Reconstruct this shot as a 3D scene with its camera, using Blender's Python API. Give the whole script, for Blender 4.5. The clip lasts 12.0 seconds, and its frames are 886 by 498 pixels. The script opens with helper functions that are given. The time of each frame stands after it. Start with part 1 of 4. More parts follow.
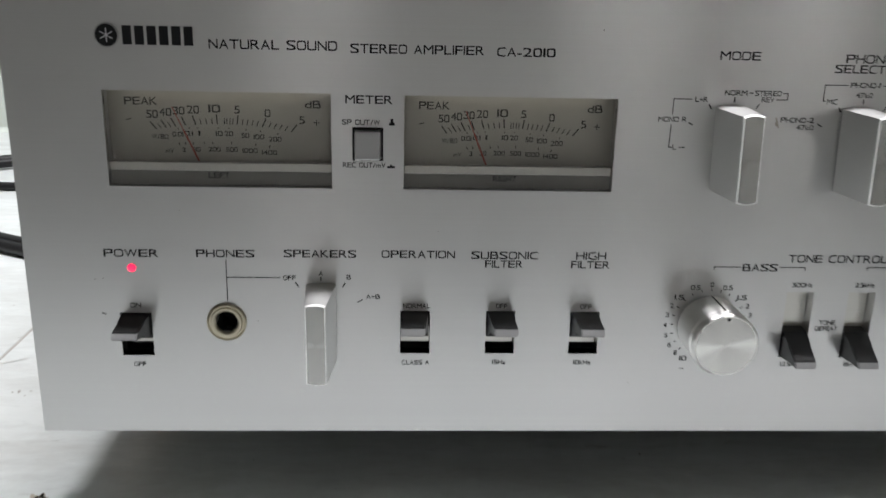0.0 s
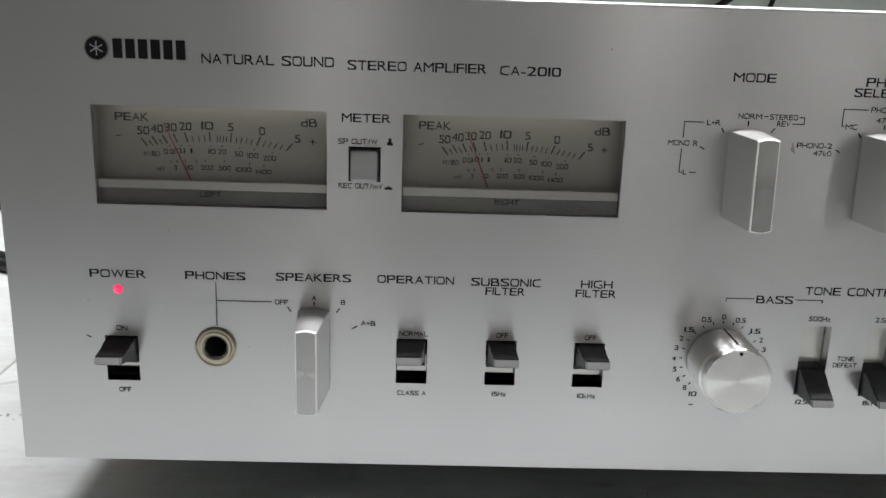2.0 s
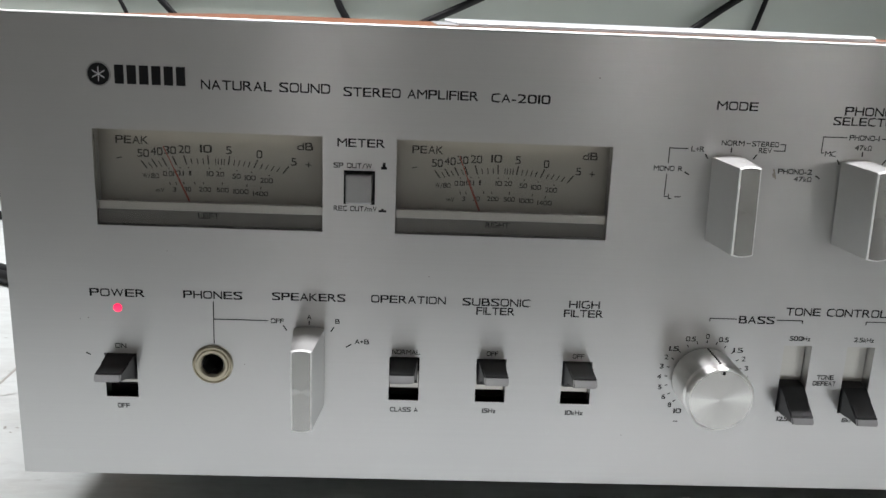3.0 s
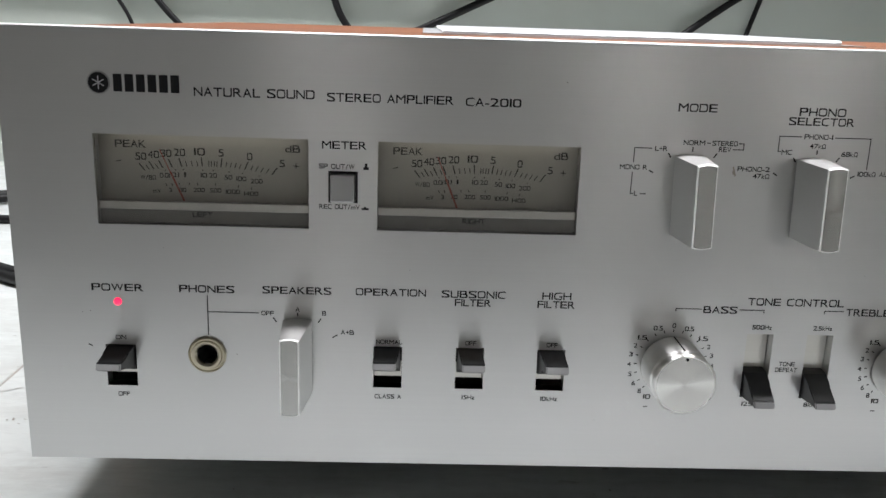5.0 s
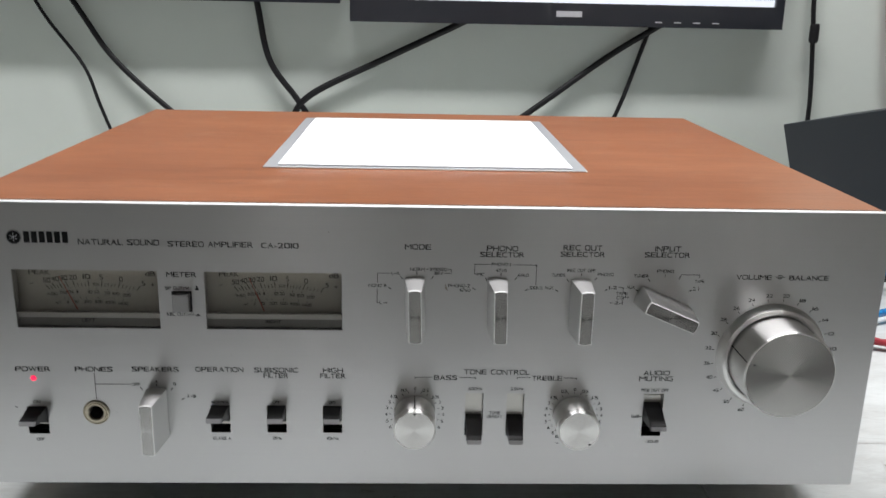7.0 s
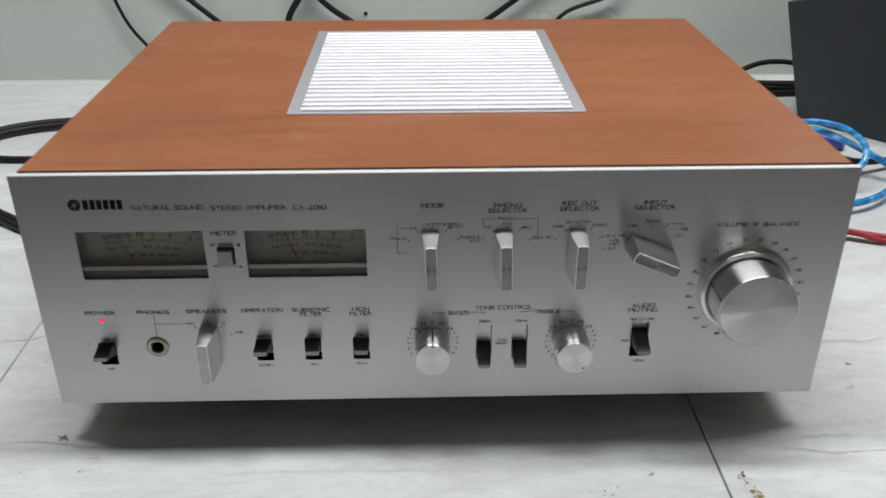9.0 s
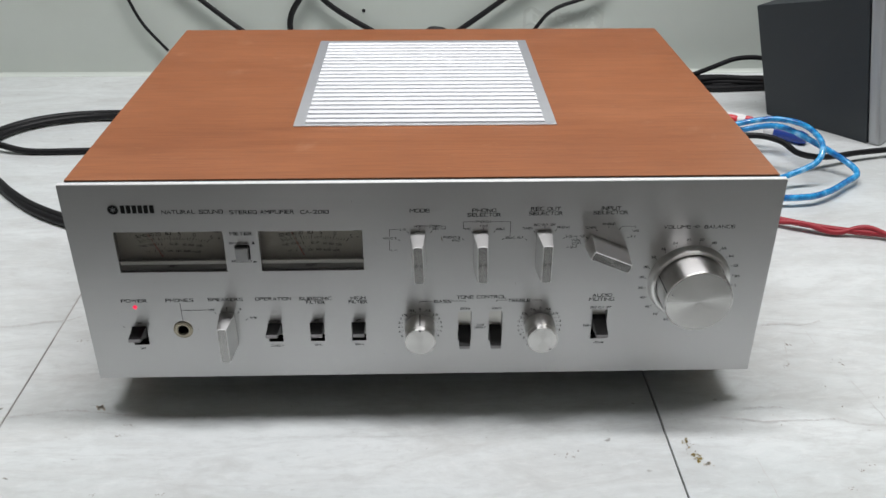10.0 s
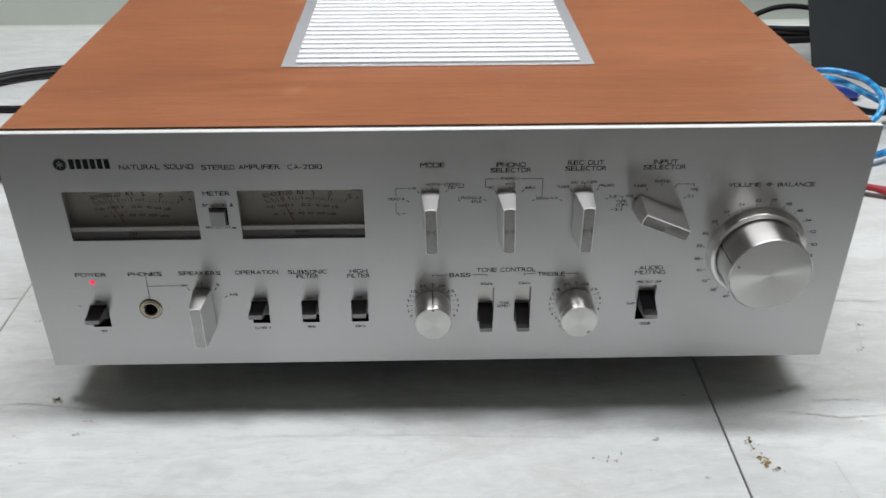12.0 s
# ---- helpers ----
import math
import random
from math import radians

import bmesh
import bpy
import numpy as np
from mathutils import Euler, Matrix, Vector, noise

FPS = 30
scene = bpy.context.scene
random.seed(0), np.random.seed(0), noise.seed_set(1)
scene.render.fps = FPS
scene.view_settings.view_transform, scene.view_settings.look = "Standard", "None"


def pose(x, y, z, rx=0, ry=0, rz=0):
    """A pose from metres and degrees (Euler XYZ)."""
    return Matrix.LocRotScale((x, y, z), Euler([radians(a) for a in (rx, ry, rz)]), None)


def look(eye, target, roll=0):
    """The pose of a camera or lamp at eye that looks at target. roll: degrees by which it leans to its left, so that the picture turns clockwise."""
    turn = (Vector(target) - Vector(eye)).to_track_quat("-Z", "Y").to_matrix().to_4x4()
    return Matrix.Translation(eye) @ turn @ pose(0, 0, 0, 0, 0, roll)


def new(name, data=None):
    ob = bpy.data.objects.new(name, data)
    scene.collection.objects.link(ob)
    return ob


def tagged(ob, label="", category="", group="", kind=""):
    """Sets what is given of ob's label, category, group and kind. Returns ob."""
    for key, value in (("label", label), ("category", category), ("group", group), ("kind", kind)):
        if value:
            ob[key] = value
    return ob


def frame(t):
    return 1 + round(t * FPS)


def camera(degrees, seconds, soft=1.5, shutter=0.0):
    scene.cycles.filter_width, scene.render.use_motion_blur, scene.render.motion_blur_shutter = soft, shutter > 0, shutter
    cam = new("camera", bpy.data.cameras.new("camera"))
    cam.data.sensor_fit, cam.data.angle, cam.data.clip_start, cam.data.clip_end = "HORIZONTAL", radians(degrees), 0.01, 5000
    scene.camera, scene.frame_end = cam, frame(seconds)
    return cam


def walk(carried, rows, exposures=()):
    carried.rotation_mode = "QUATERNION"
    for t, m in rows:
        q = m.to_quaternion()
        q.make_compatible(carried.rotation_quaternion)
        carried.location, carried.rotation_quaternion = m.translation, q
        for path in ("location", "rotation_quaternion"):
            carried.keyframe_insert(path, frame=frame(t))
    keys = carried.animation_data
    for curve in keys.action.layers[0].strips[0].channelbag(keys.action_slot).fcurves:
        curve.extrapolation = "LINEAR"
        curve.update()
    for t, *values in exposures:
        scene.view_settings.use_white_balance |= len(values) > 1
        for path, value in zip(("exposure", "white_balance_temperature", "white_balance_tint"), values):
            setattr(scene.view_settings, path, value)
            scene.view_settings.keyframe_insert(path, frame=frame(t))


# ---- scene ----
import functools

cam = camera(53.4, 12.0, shutter=0.5)
PATH = [
    (0, (-0.108, -0.276, 0.176), (-0.02, 1.635, -0.406), 1.3),
    (0.5, (-0.103, -0.256, 0.175), (-0.056, 1.663, -0.389), 1.1),
    (1, (-0.103, -0.257, 0.175), (-0.054, 1.665, -0.379), 1.4),
    (1.5, (-0.094, -0.259, 0.171), (-0.044, 1.668, -0.363), 1.7),
    (2, (-0.102, -0.265, 0.172), (-0.052, 1.665, -0.35), 1.9),
    (2.5, (-0.104, -0.268, 0.176), (-0.032, 1.661, -0.347), 2.2),
    (3, (-0.103, -0.271, 0.179), (-0.031, 1.661, -0.332), 2.3),
    (4.8, (-0.095, -0.289, 0.183), (-0.007, 1.638, -0.347), 2.1),
    (5, (-0.094, -0.289, 0.181), (-0.04, 1.646, -0.322), 1.8),
    (5.5, (-0.089, -0.295, 0.189), (0.005, 1.631, -0.34), 2.1),
    (6, (-0.061, -0.32, 0.203), (0.015, 1.613, -0.305), 2.0),
    (6.2, (-0.054, -0.35, 0.222), (0.047, 1.581, -0.289), 2.1),
    (6.5, (-0.028, -0.384, 0.236), (0.061, 1.548, -0.272), 2.1),
    (6.6, (-0.020, -0.397, 0.245), (0.089, 1.529, -0.283), 2.4),
    (6.7, (-0.006, -0.416, 0.254), (0.089, 1.509, -0.279), 2.2),
    (8.3, (-0.009, -0.394, 0.301), (0.043, 1.423, -0.534), -0.4),
    (8.5, (-0.01, -0.398, 0.308), (0.042, 1.398, -0.569), -0.2),
    (9, (-0.01, -0.439, 0.359), (0.038, 1.332, -0.57), -0.0),
    (9.5, (-0.008, -0.478, 0.404), (0.041, 1.275, -0.557), 0.2),
    (10, (-0.003, -0.503, 0.412), (0.046, 1.237, -0.573), 0.2),
    (10.5, (-0.002, -0.509, 0.417), (0.042, 1.224, -0.581), 0.1),
    (11, (-0.001, -0.504, 0.415), (0.033, 1.22, -0.597), 0.0),
    (11.5, (-0.007, -0.46, 0.389), (0.026, 1.256, -0.639), -0.1),
    (12, (-0.007, -0.419, 0.359), (0.028, 1.289, -0.681), -0.1),
]
walk(cam, [(t, look(eye, target, roll)) for t, eye, target, roll in PATH], exposures=[(0, 0.50), (5.5, 0.52), (6.4, 0.54), (6.7, 0.40), (8.3, -0.22), (10, -0.12), (12, -0.10)])

# ---------------------------------------------------------------- light
world = bpy.data.worlds.new("room_world")
scene.world = world
world.use_nodes = True
world.node_tree.nodes["Background"].inputs[0].default_value = (0.8, 0.9, 1.0, 1)
world.node_tree.nodes["Background"].inputs[1].default_value = 0.02
scene.view_settings.exposure = 0.0

LAMPS = [  # name, place, size x, size y, watts
    ("overhead_tube_light", (0.10, 0.175, 1.72), 1.7, 0.13, 37.0),
]
for lamp_name, place, sx, sy, watts in LAMPS:
    lamp = bpy.data.lights.new(lamp_name, "AREA")
    lamp.shape, lamp.size, lamp.size_y, lamp.energy = "RECTANGLE", sx, sy, watts
    lamp.color = (1.0, 0.985, 1.01)
    new(lamp_name, lamp).matrix_world = pose(*place)
# unseen windows in the far wall, added to streak and brighten the metal
ADDED_WINDOWS = [(-0.42, 0.25, 0.9, 12.0), (0.70, 0.90, 1.0, 26.0), (1.40, 0.90, 1.0, 24.0)]  # middle x, middle z, height, watts
for pane_x, pane_z, tall, watts in ADDED_WINDOWS:
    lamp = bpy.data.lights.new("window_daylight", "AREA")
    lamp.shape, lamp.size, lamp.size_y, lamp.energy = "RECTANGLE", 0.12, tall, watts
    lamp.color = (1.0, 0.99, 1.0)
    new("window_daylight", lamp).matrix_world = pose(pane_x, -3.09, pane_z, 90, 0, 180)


# ---------------------------------------------------------------- materials
def material(name, base, rough=0.5, metal=0.0, **more):
    m = bpy.data.materials.new(name)
    m.use_nodes = True
    b = m.node_tree.nodes["Principled BSDF"]
    b.inputs["Base Color"].default_value = (*base, 1)
    b.inputs["Roughness"].default_value = rough
    b.inputs["Metallic"].default_value = metal
    for key, value in more.items():
        b.inputs[key.replace("_", " ")].default_value = value
    return m


def nodes(m):
    t = m.node_tree
    return t, t.nodes["Principled BSDF"]


def node(t, kind, **values):
    n = t.nodes.new(kind)
    for key, value in values.items():
        if key in n.inputs:
            n.inputs[key].default_value = value
    return n


def coords(t, scale, kind="Object"):
    c = t.nodes.new("ShaderNodeTexCoord")
    mp = t.nodes.new("ShaderNodeMapping")
    mp.inputs["Scale"].default_value = scale
    t.links.new(c.outputs[kind], mp.inputs["Vector"])
    return mp.outputs["Vector"]


def ramp(t, source, stops):
    r = t.nodes.new("ShaderNodeValToRGB")
    e = r.color_ramp.elements
    while len(e) < len(stops):
        e.new(0.5)
    for item, (at, colour) in zip(e, stops):
        item.position, item.color = at, (*colour, 1)
    t.links.new(source, r.inputs["Fac"])
    return r.outputs["Color"]


def bump(t, b, height, strength, distance):
    n = t.nodes.new("ShaderNodeBump")
    n.inputs["Strength"].default_value, n.inputs["Distance"].default_value = strength, distance
    t.links.new(height, n.inputs["Height"])
    t.links.new(n.outputs["Normal"], b.inputs["Normal"])


def mix(t, fac, a, b_):
    n = t.nodes.new("ShaderNodeMix")
    n.data_type = "RGBA"
    for socket, value in ((n.inputs["Factor"], fac), (n.inputs["A"], a), (n.inputs["B"], b_)):
        if isinstance(value, (int, float)):
            socket.default_value = value
        elif isinstance(value, tuple):
            socket.default_value = (*value, 1)
        else:
            t.links.new(value, socket)
    return n.outputs["Result"]


def noise_tex(t, vector, scale, detail=4, rough=0.55, distortion=0.0):
    n = node(t, "ShaderNodeTexNoise", Scale=scale, Detail=detail, Roughness=rough, Distortion=distortion)
    t.links.new(vector, n.inputs["Vector"])
    return n.outputs["Fac"]


def brushed(name, base, rough, aniso, across=(0, 0, 1), grain=(6, 400, 2600)):
    """Aluminium brushed along x, so that its gloss is drawn out across the strokes."""
    m = material(name, base, rough, 1.0)
    t, b = nodes(m)
    b.inputs["Anisotropic"].default_value = aniso
    v = node(t, "ShaderNodeCombineXYZ", X=across[0], Y=across[1], Z=across[2])
    t.links.new(v.outputs[0], b.inputs["Tangent"])
    fine = noise_tex(t, coords(t, grain), 1.0, 3)
    blot = noise_tex(t, coords(t, (9, 9, 9)), 1.0, 1)
    t.links.new(ramp(t, fine, [(0.3, tuple(c * 0.985 for c in base)), (0.7, tuple(min(1, c * 1.015) for c in base))]), b.inputs["Base Color"])
    mr = node(t, "ShaderNodeMapRange")
    mr.inputs["To Min"].default_value, mr.inputs["To Max"].default_value = rough - 0.012, rough + 0.012
    t.links.new(blot, mr.inputs["Value"])
    t.links.new(mr.outputs[0], b.inputs["Roughness"])
    return m


def turned(name, base, rough, aniso):
    """Aluminium turned on a lathe about the part's own y axis."""
    m = material(name, base, rough, 1.0)
    t, b = nodes(m)
    b.inputs["Anisotropic"].default_value = aniso
    c = t.nodes.new("ShaderNodeTexCoord")
    flat = t.nodes.new("ShaderNodeVectorMath")
    flat.operation = "MULTIPLY"
    flat.inputs[1].default_value = (1, 0, 1)
    t.links.new(c.outputs["Object"], flat.inputs[0])
    unit = t.nodes.new("ShaderNodeVectorMath")
    unit.operation = "NORMALIZE"
    t.links.new(flat.outputs[0], unit.inputs[0])
    turn = t.nodes.new("ShaderNodeVectorTransform")
    turn.vector_type, turn.convert_from, turn.convert_to = "VECTOR", "OBJECT", "WORLD"
    t.links.new(unit.outputs[0], turn.inputs[0])
    t.links.new(turn.outputs[0], b.inputs["Tangent"])
    length = t.nodes.new("ShaderNodeVectorMath")
    length.operation = "LENGTH"
    t.links.new(flat.outputs[0], length.inputs[0])
    wave = node(t, "ShaderNodeTexNoise", Scale=5200.0, Detail=2.0)
    wave.noise_dimensions = "1D"
    t.links.new(length.outputs["Value"], wave.inputs["W"])
    t.links.new(ramp(t, wave.outputs["Fac"], [(0.3, tuple(k * 0.9 for k in base)), (0.7, base)]), b.inputs["Base Color"])
    return m


PANEL = brushed("panel_aluminium", (0.55, 0.55, 0.55), 0.285, 0.88)
EDGE = material("polished_edge", (0.88, 0.88, 0.88), 0.55, 0.9)
# near-white and barely metallic: the rim's glint is put into the colour
KNOB_RIM = material("glint_white_rim", (0.92, 0.92, 0.91), 0.4, 0.35)
KNOB = brushed("knob_aluminium", (0.70, 0.70, 0.69), 0.38, 0.6, across=(0, 1, 0))
SPUN = turned("spun_aluminium", (0.64, 0.63, 0.615), 0.21, 1.0)
ROUND = brushed("turned_side", (0.78, 0.775, 0.76), 0.32, 0.95, across=(0, 1, 0))
INK = material("black_print", (0.008, 0.008, 0.009), 0.7, Specular_IOR_Level=0.2)
INK_GREY = material("dial_print", (0.03, 0.028, 0.025), 0.7)
# near-black, so the shade inside gaps and recesses is in the colour
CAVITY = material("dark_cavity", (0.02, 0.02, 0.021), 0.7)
LEVER = material("charcoal_lever", (0.026, 0.027, 0.029), 0.36)
LEVER_END = material("pale_lever_end", (0.42, 0.42, 0.43), 0.45)
NEEDLE = material("red_needle", (0.40, 0.11, 0.085), 0.5)
BRASS = material("nickel_ring", (0.46, 0.42, 0.33), 0.32, 1.0)
SLIDE = brushed("slider_plate", (0.54, 0.53, 0.50), 0.28, 0.4)
LOWER = material("meter_lower_plate", (0.20, 0.195, 0.185), 0.4, 0.3)
CAP = material("button_grey", (0.36, 0.36, 0.36), 0.42, 0.9)
SPUN_FACE = turned("spun_face", (0.48, 0.475, 0.465), 0.24, 0.97)
GRILLE = brushed("grille_aluminium", (0.66, 0.67, 0.69), 0.5, 0.0)
CHASSIS = material("chassis_paint", (0.022, 0.022, 0.024), 0.55)
RUBBER = material("foot_rubber", (0.015, 0.015, 0.015), 0.8)

# glow for an unseen strip, added to brighten the top of each dial
DIAL_GLOW = material("dial_top_glow", (0.8, 0.76, 0.66), 0.5, Emission_Strength=0.8)
DIAL_GLOW.node_tree.nodes["Principled BSDF"].inputs["Emission Color"].default_value = (1.0, 0.93, 0.80, 1)
DIAL = material("dial_card", (0.62, 0.60, 0.53), 0.75)
t, b = nodes(DIAL)
t.links.new(ramp(t, noise_tex(t, coords(t, (60, 60, 60)), 1.0), [(0.3, (0.47, 0.455, 0.41)), (0.7, (0.52, 0.505, 0.455))]), b.inputs["Base Color"])

GLASS = bpy.data.materials.new("meter_glass")
GLASS.use_nodes = True
t = GLASS.node_tree
t.nodes.clear()
see, shine, both, out = (t.nodes.new("ShaderNode" + k) for k in ("BsdfTransparent", "BsdfGlossy", "MixShader", "OutputMaterial"))
shine.inputs["Roughness"].default_value = 0.04
fres = node(t, "ShaderNodeFresnel", IOR=1.45)
t.links.new(fres.outputs[0], both.inputs[0])
t.links.new(see.outputs[0], both.inputs[1])
t.links.new(shine.outputs[0], both.inputs[2])
t.links.new(both.outputs[0], out.inputs[0])

LED = material("led_red", (0.9, 0.05, 0.08), 0.3, Emission_Strength=1.25)
LED.node_tree.nodes["Principled BSDF"].inputs["Emission Color"].default_value = (1.0, 0.02, 0.085, 1)

WOOD = material("teak_veneer", (0.33, 0.115, 0.048), 0.42)
t, b = nodes(WOOD)
v = coords(t, (3.4, 60, 60))
broad = noise_tex(t, v, 1.0, 6, 0.6, 0.4)
fine = noise_tex(t, coords(t, (26, 620, 620)), 1.0, 5, 0.65)
cloud = noise_tex(t, coords(t, (5, 9, 9)), 1.0, 3)
c1 = ramp(t, broad, [(0.25, (0.300, 0.105, 0.038)), (0.5, (0.328, 0.118, 0.044)), (0.75, (0.352, 0.131, 0.052))])
c2 = ramp(t, fine, [(0.36, (0.50, 0.44, 0.40)), (0.58, (1.08, 1.08, 1.08))])
mul = t.nodes.new("ShaderNodeMix")
mul.data_type, mul.blend_type = "RGBA", "MULTIPLY"
mul.inputs["Factor"].default_value = 0.42
t.links.new(c1, mul.inputs["A"])
t.links.new(c2, mul.inputs["B"])
worn = ramp(t, noise_tex(t, coords(t, (26, 26, 26)), 1.0, 6, 0.7), [(0.62, (0, 0, 0)), (0.80, (0.55, 0.55, 0.55))])
tone = t.nodes.new("ShaderNodeMix")
tone.data_type, tone.blend_type = "RGBA", "MULTIPLY"
tone.inputs["Factor"].default_value = 1.0
t.links.new(mul.outputs["Result"], tone.inputs["A"])
t.links.new(ramp(t, noise_tex(t, coords(t, (4, 6.5, 6.5)), 1.0, 4, 0.6, 0.5), [(0.3, (0.88, 0.85, 0.83)), (0.7, (1.10, 1.12, 1.14))]), tone.inputs["B"])
t.links.new(mix(t, worn, tone.outputs["Result"], (0.5, 0.27, 0.16)), b.inputs["Base Color"])
t.links.new(ramp(t, cloud, [(0.3, (0.30, 0.30, 0.30)), (0.7, (0.40, 0.40, 0.40))]), b.inputs["Roughness"])
bump(t, b, fine, 0.12, 0.0006)
b.inputs["Specular IOR Level"].default_value = 0.6
b.inputs["Coat Weight"].default_value = 0.06
b.inputs["Coat Roughness"].default_value = 0.3

SPECK = material("dust_speck", (0.12, 0.11, 0.10), 0.8)
SMUDGE = material("brown_smudge", (0.30, 0.27, 0.24), 0.7)
WEAR = material("worn_veneer", (0.46, 0.23, 0.12), 0.5)
TILE = material("marbled_vinyl", (0.72, 0.72, 0.71), 0.34)
t, b = nodes(TILE)
info = t.nodes.new("ShaderNodeObjectInfo")
shift = t.nodes.new("ShaderNodeVectorMath")
shift.operation = "MULTIPLY_ADD"
shift.inputs[1].default_value = (7, 7, 7)
gc = t.nodes.new("ShaderNodeTexCoord")
t.links.new(info.outputs["Random"], shift.inputs[0])
t.links.new(gc.outputs["Object"], shift.inputs[2])


def tile_coords(scale):
    mp = t.nodes.new("ShaderNodeMapping")
    mp.inputs["Scale"].default_value = scale
    t.links.new(shift.outputs[0], mp.inputs["Vector"])
    return mp.outputs["Vector"]


cloud = noise_tex(t, tile_coords((3.0, 9.0, 9)), 1.0, 6, 0.6, 0.6)
band = noise_tex(t, tile_coords((8, 24, 24)), 1.0, 8, 0.68, 0.9)
vein = noise_tex(t, tile_coords((2.2, 11, 11)), 1.0, 8, 0.62, 0.7)
speck = noise_tex(t, tile_coords((70, 130, 130)), 1.0, 3, 0.5)
patch = noise_tex(t, tile_coords((9, 9, 9)), 1.0, 2, 0.5)
c1 = ramp(t, cloud, [(0.3, (0.595, 0.63, 0.625)), (0.55, (0.685, 0.722, 0.718)), (0.8, (0.75, 0.785, 0.778))])
c2 = mix(t, ramp(t, band, [(0.30, (0.85, 0.85, 0.85)), (0.58, (0, 0, 0))]), c1, (0.53, 0.545, 0.53))
grit = noise_tex(t, tile_coords((60, 170, 170)), 1.0, 6, 0.72, 0.5)
c2 = mix(t, ramp(t, grit, [(0.34, (0.36, 0.36, 0.36)), (0.50, (0, 0, 0))]), c2, (0.50, 0.52, 0.51))
c2 = mix(t, ramp(t, grit, [(0.54, (0, 0, 0)), (0.72, (0.36, 0.36, 0.36))]), c2, (0.83, 0.85, 0.84))
c3 = mix(t, ramp(t, vein, [(0.488, (0, 0, 0)), (0.5, (0.17, 0.17, 0.17)), (0.512, (0, 0, 0))]), c2, (0.42, 0.415, 0.40))
dots = t.nodes.new("ShaderNodeMath")
dots.operation = "MULTIPLY"
t.links.new(ramp(t, speck, [(0.71, (0, 0, 0)), (0.75, (1, 1, 1))]), dots.inputs[0])
t.links.new(ramp(t, patch, [(0.5, (0, 0, 0)), (0.62, (1, 1, 1))]), dots.inputs[1])
t.links.new(mix(t, dots.outputs[0], c3, (0.16, 0.15, 0.13)), b.inputs["Base Color"])
t.links.new(ramp(t, band, [(0.3, (0.42, 0.42, 0.42)), (0.7, (0.28, 0.28, 0.28))]), b.inputs["Roughness"])
bump(t, b, band, 0.15, 0.0008)
FILLER = material("pale_filler", (0.40, 0.39, 0.37), 0.8)
GROUT = material("joint_dirt", (0.03, 0.03, 0.028), 0.9)

WALL = material("wall_paint", (0.60, 0.655, 0.60), 0.55)
t, b = nodes(WALL)
t.links.new(ramp(t, noise_tex(t, coords(t, (5, 5, 5)), 1.0, 5), [(0.3, (0.575, 0.625, 0.575)), (0.7, (0.625, 0.675, 0.625))]), b.inputs["Base Color"])
bump(t, b, noise_tex(t, coords(t, (260, 260, 260)), 1.0, 3), 0.12, 0.0006)
# unseen side walls, toned darker to limit bounce on the front panel
FAR_WALL = material("unseen_wall_grey", (0.42, 0.40, 0.375), 0.8)
# unseen wall behind the camera, whitened to brighten what the panel reflects
SOUTH_WALL = material("unseen_wall_white", (0.78, 0.76, 0.735), 0.7)
# unseen floor; its polish is added to carry window streaks to the panel
FLOOR = material("unseen_glossy_floor", (0.24, 0.24, 0.235), 0.16)
CEILING = material("ceiling_paint", (0.30, 0.30, 0.29), 0.8)

CABLE = material("black_cable", (0.009, 0.009, 0.010), 0.46, Specular_IOR_Level=0.28)
CABLE_THIN = material("dark_cable", (0.010, 0.010, 0.011), 0.55, Specular_IOR_Level=0.22)
RED_WIRE = material("red_wire", (0.33, 0.018, 0.03), 0.45)
BLUE_WIRE = material("clear_blue_jacket", (0.03, 0.28, 0.62), 0.22, Coat_Weight=0.6)
# noise from dark blue to pale cyan; the pale patches paint highlights in
t, b = nodes(BLUE_WIRE)
t.links.new(ramp(t, noise_tex(t, coords(t, (95, 95, 95)), 1.0, 3), [(0.35, (0.008, 0.14, 0.43)), (0.55, (0.02, 0.33, 0.70)), (0.75, (0.28, 0.62, 0.86))]), b.inputs["Base Color"])
BLUE_PLUG = material("blue_plug", (0.015, 0.05, 0.28), 0.35)
WHITE_PLUG = material("white_plug", (0.75, 0.74, 0.73), 0.4)
RED_PLUG = material("red_plug", (0.55, 0.03, 0.04), 0.35)

SPEAKER_SIDE = material("speaker_vinyl", (0.022, 0.028, 0.033), 0.5)
t, b = nodes(SPEAKER_SIDE)
bump(t, b, noise_tex(t, coords(t, (900, 900, 900)), 1.0, 2), 0.25, 0.0004)
SPEAKER_FRONT = material("speaker_front_silver", (0.42, 0.43, 0.44), 0.4, 0.6)
MONITOR = material("monitor_plastic", (0.016, 0.018, 0.024), 0.25)
SCREEN = material("screen_glow", (0.02, 0.02, 0.03), 0.2, Emission_Strength=0.35)
SCREEN.node_tree.nodes["Principled BSDF"].inputs["Emission Color"].default_value = (0.10, 0.14, 0.22, 1)
TASKBAR = material("screen_taskbar_glow", (0.3, 0.3, 0.3), 0.3, Emission_Strength=0.8)
TASKBAR.node_tree.nodes["Principled BSDF"].inputs["Emission Color"].default_value = (0.8, 0.85, 0.95, 1)
GREY_PRINT = material("pale_print", (0.5, 0.5, 0.52), 0.5)
STAIN = material("ochre_stain", (0.27, 0.20, 0.05), 0.7)
VEIN = material("grey_vein", (0.57, 0.575, 0.565), 0.4)
STAIN_GREY = material("grey_scuff", (0.30, 0.28, 0.25), 0.7)
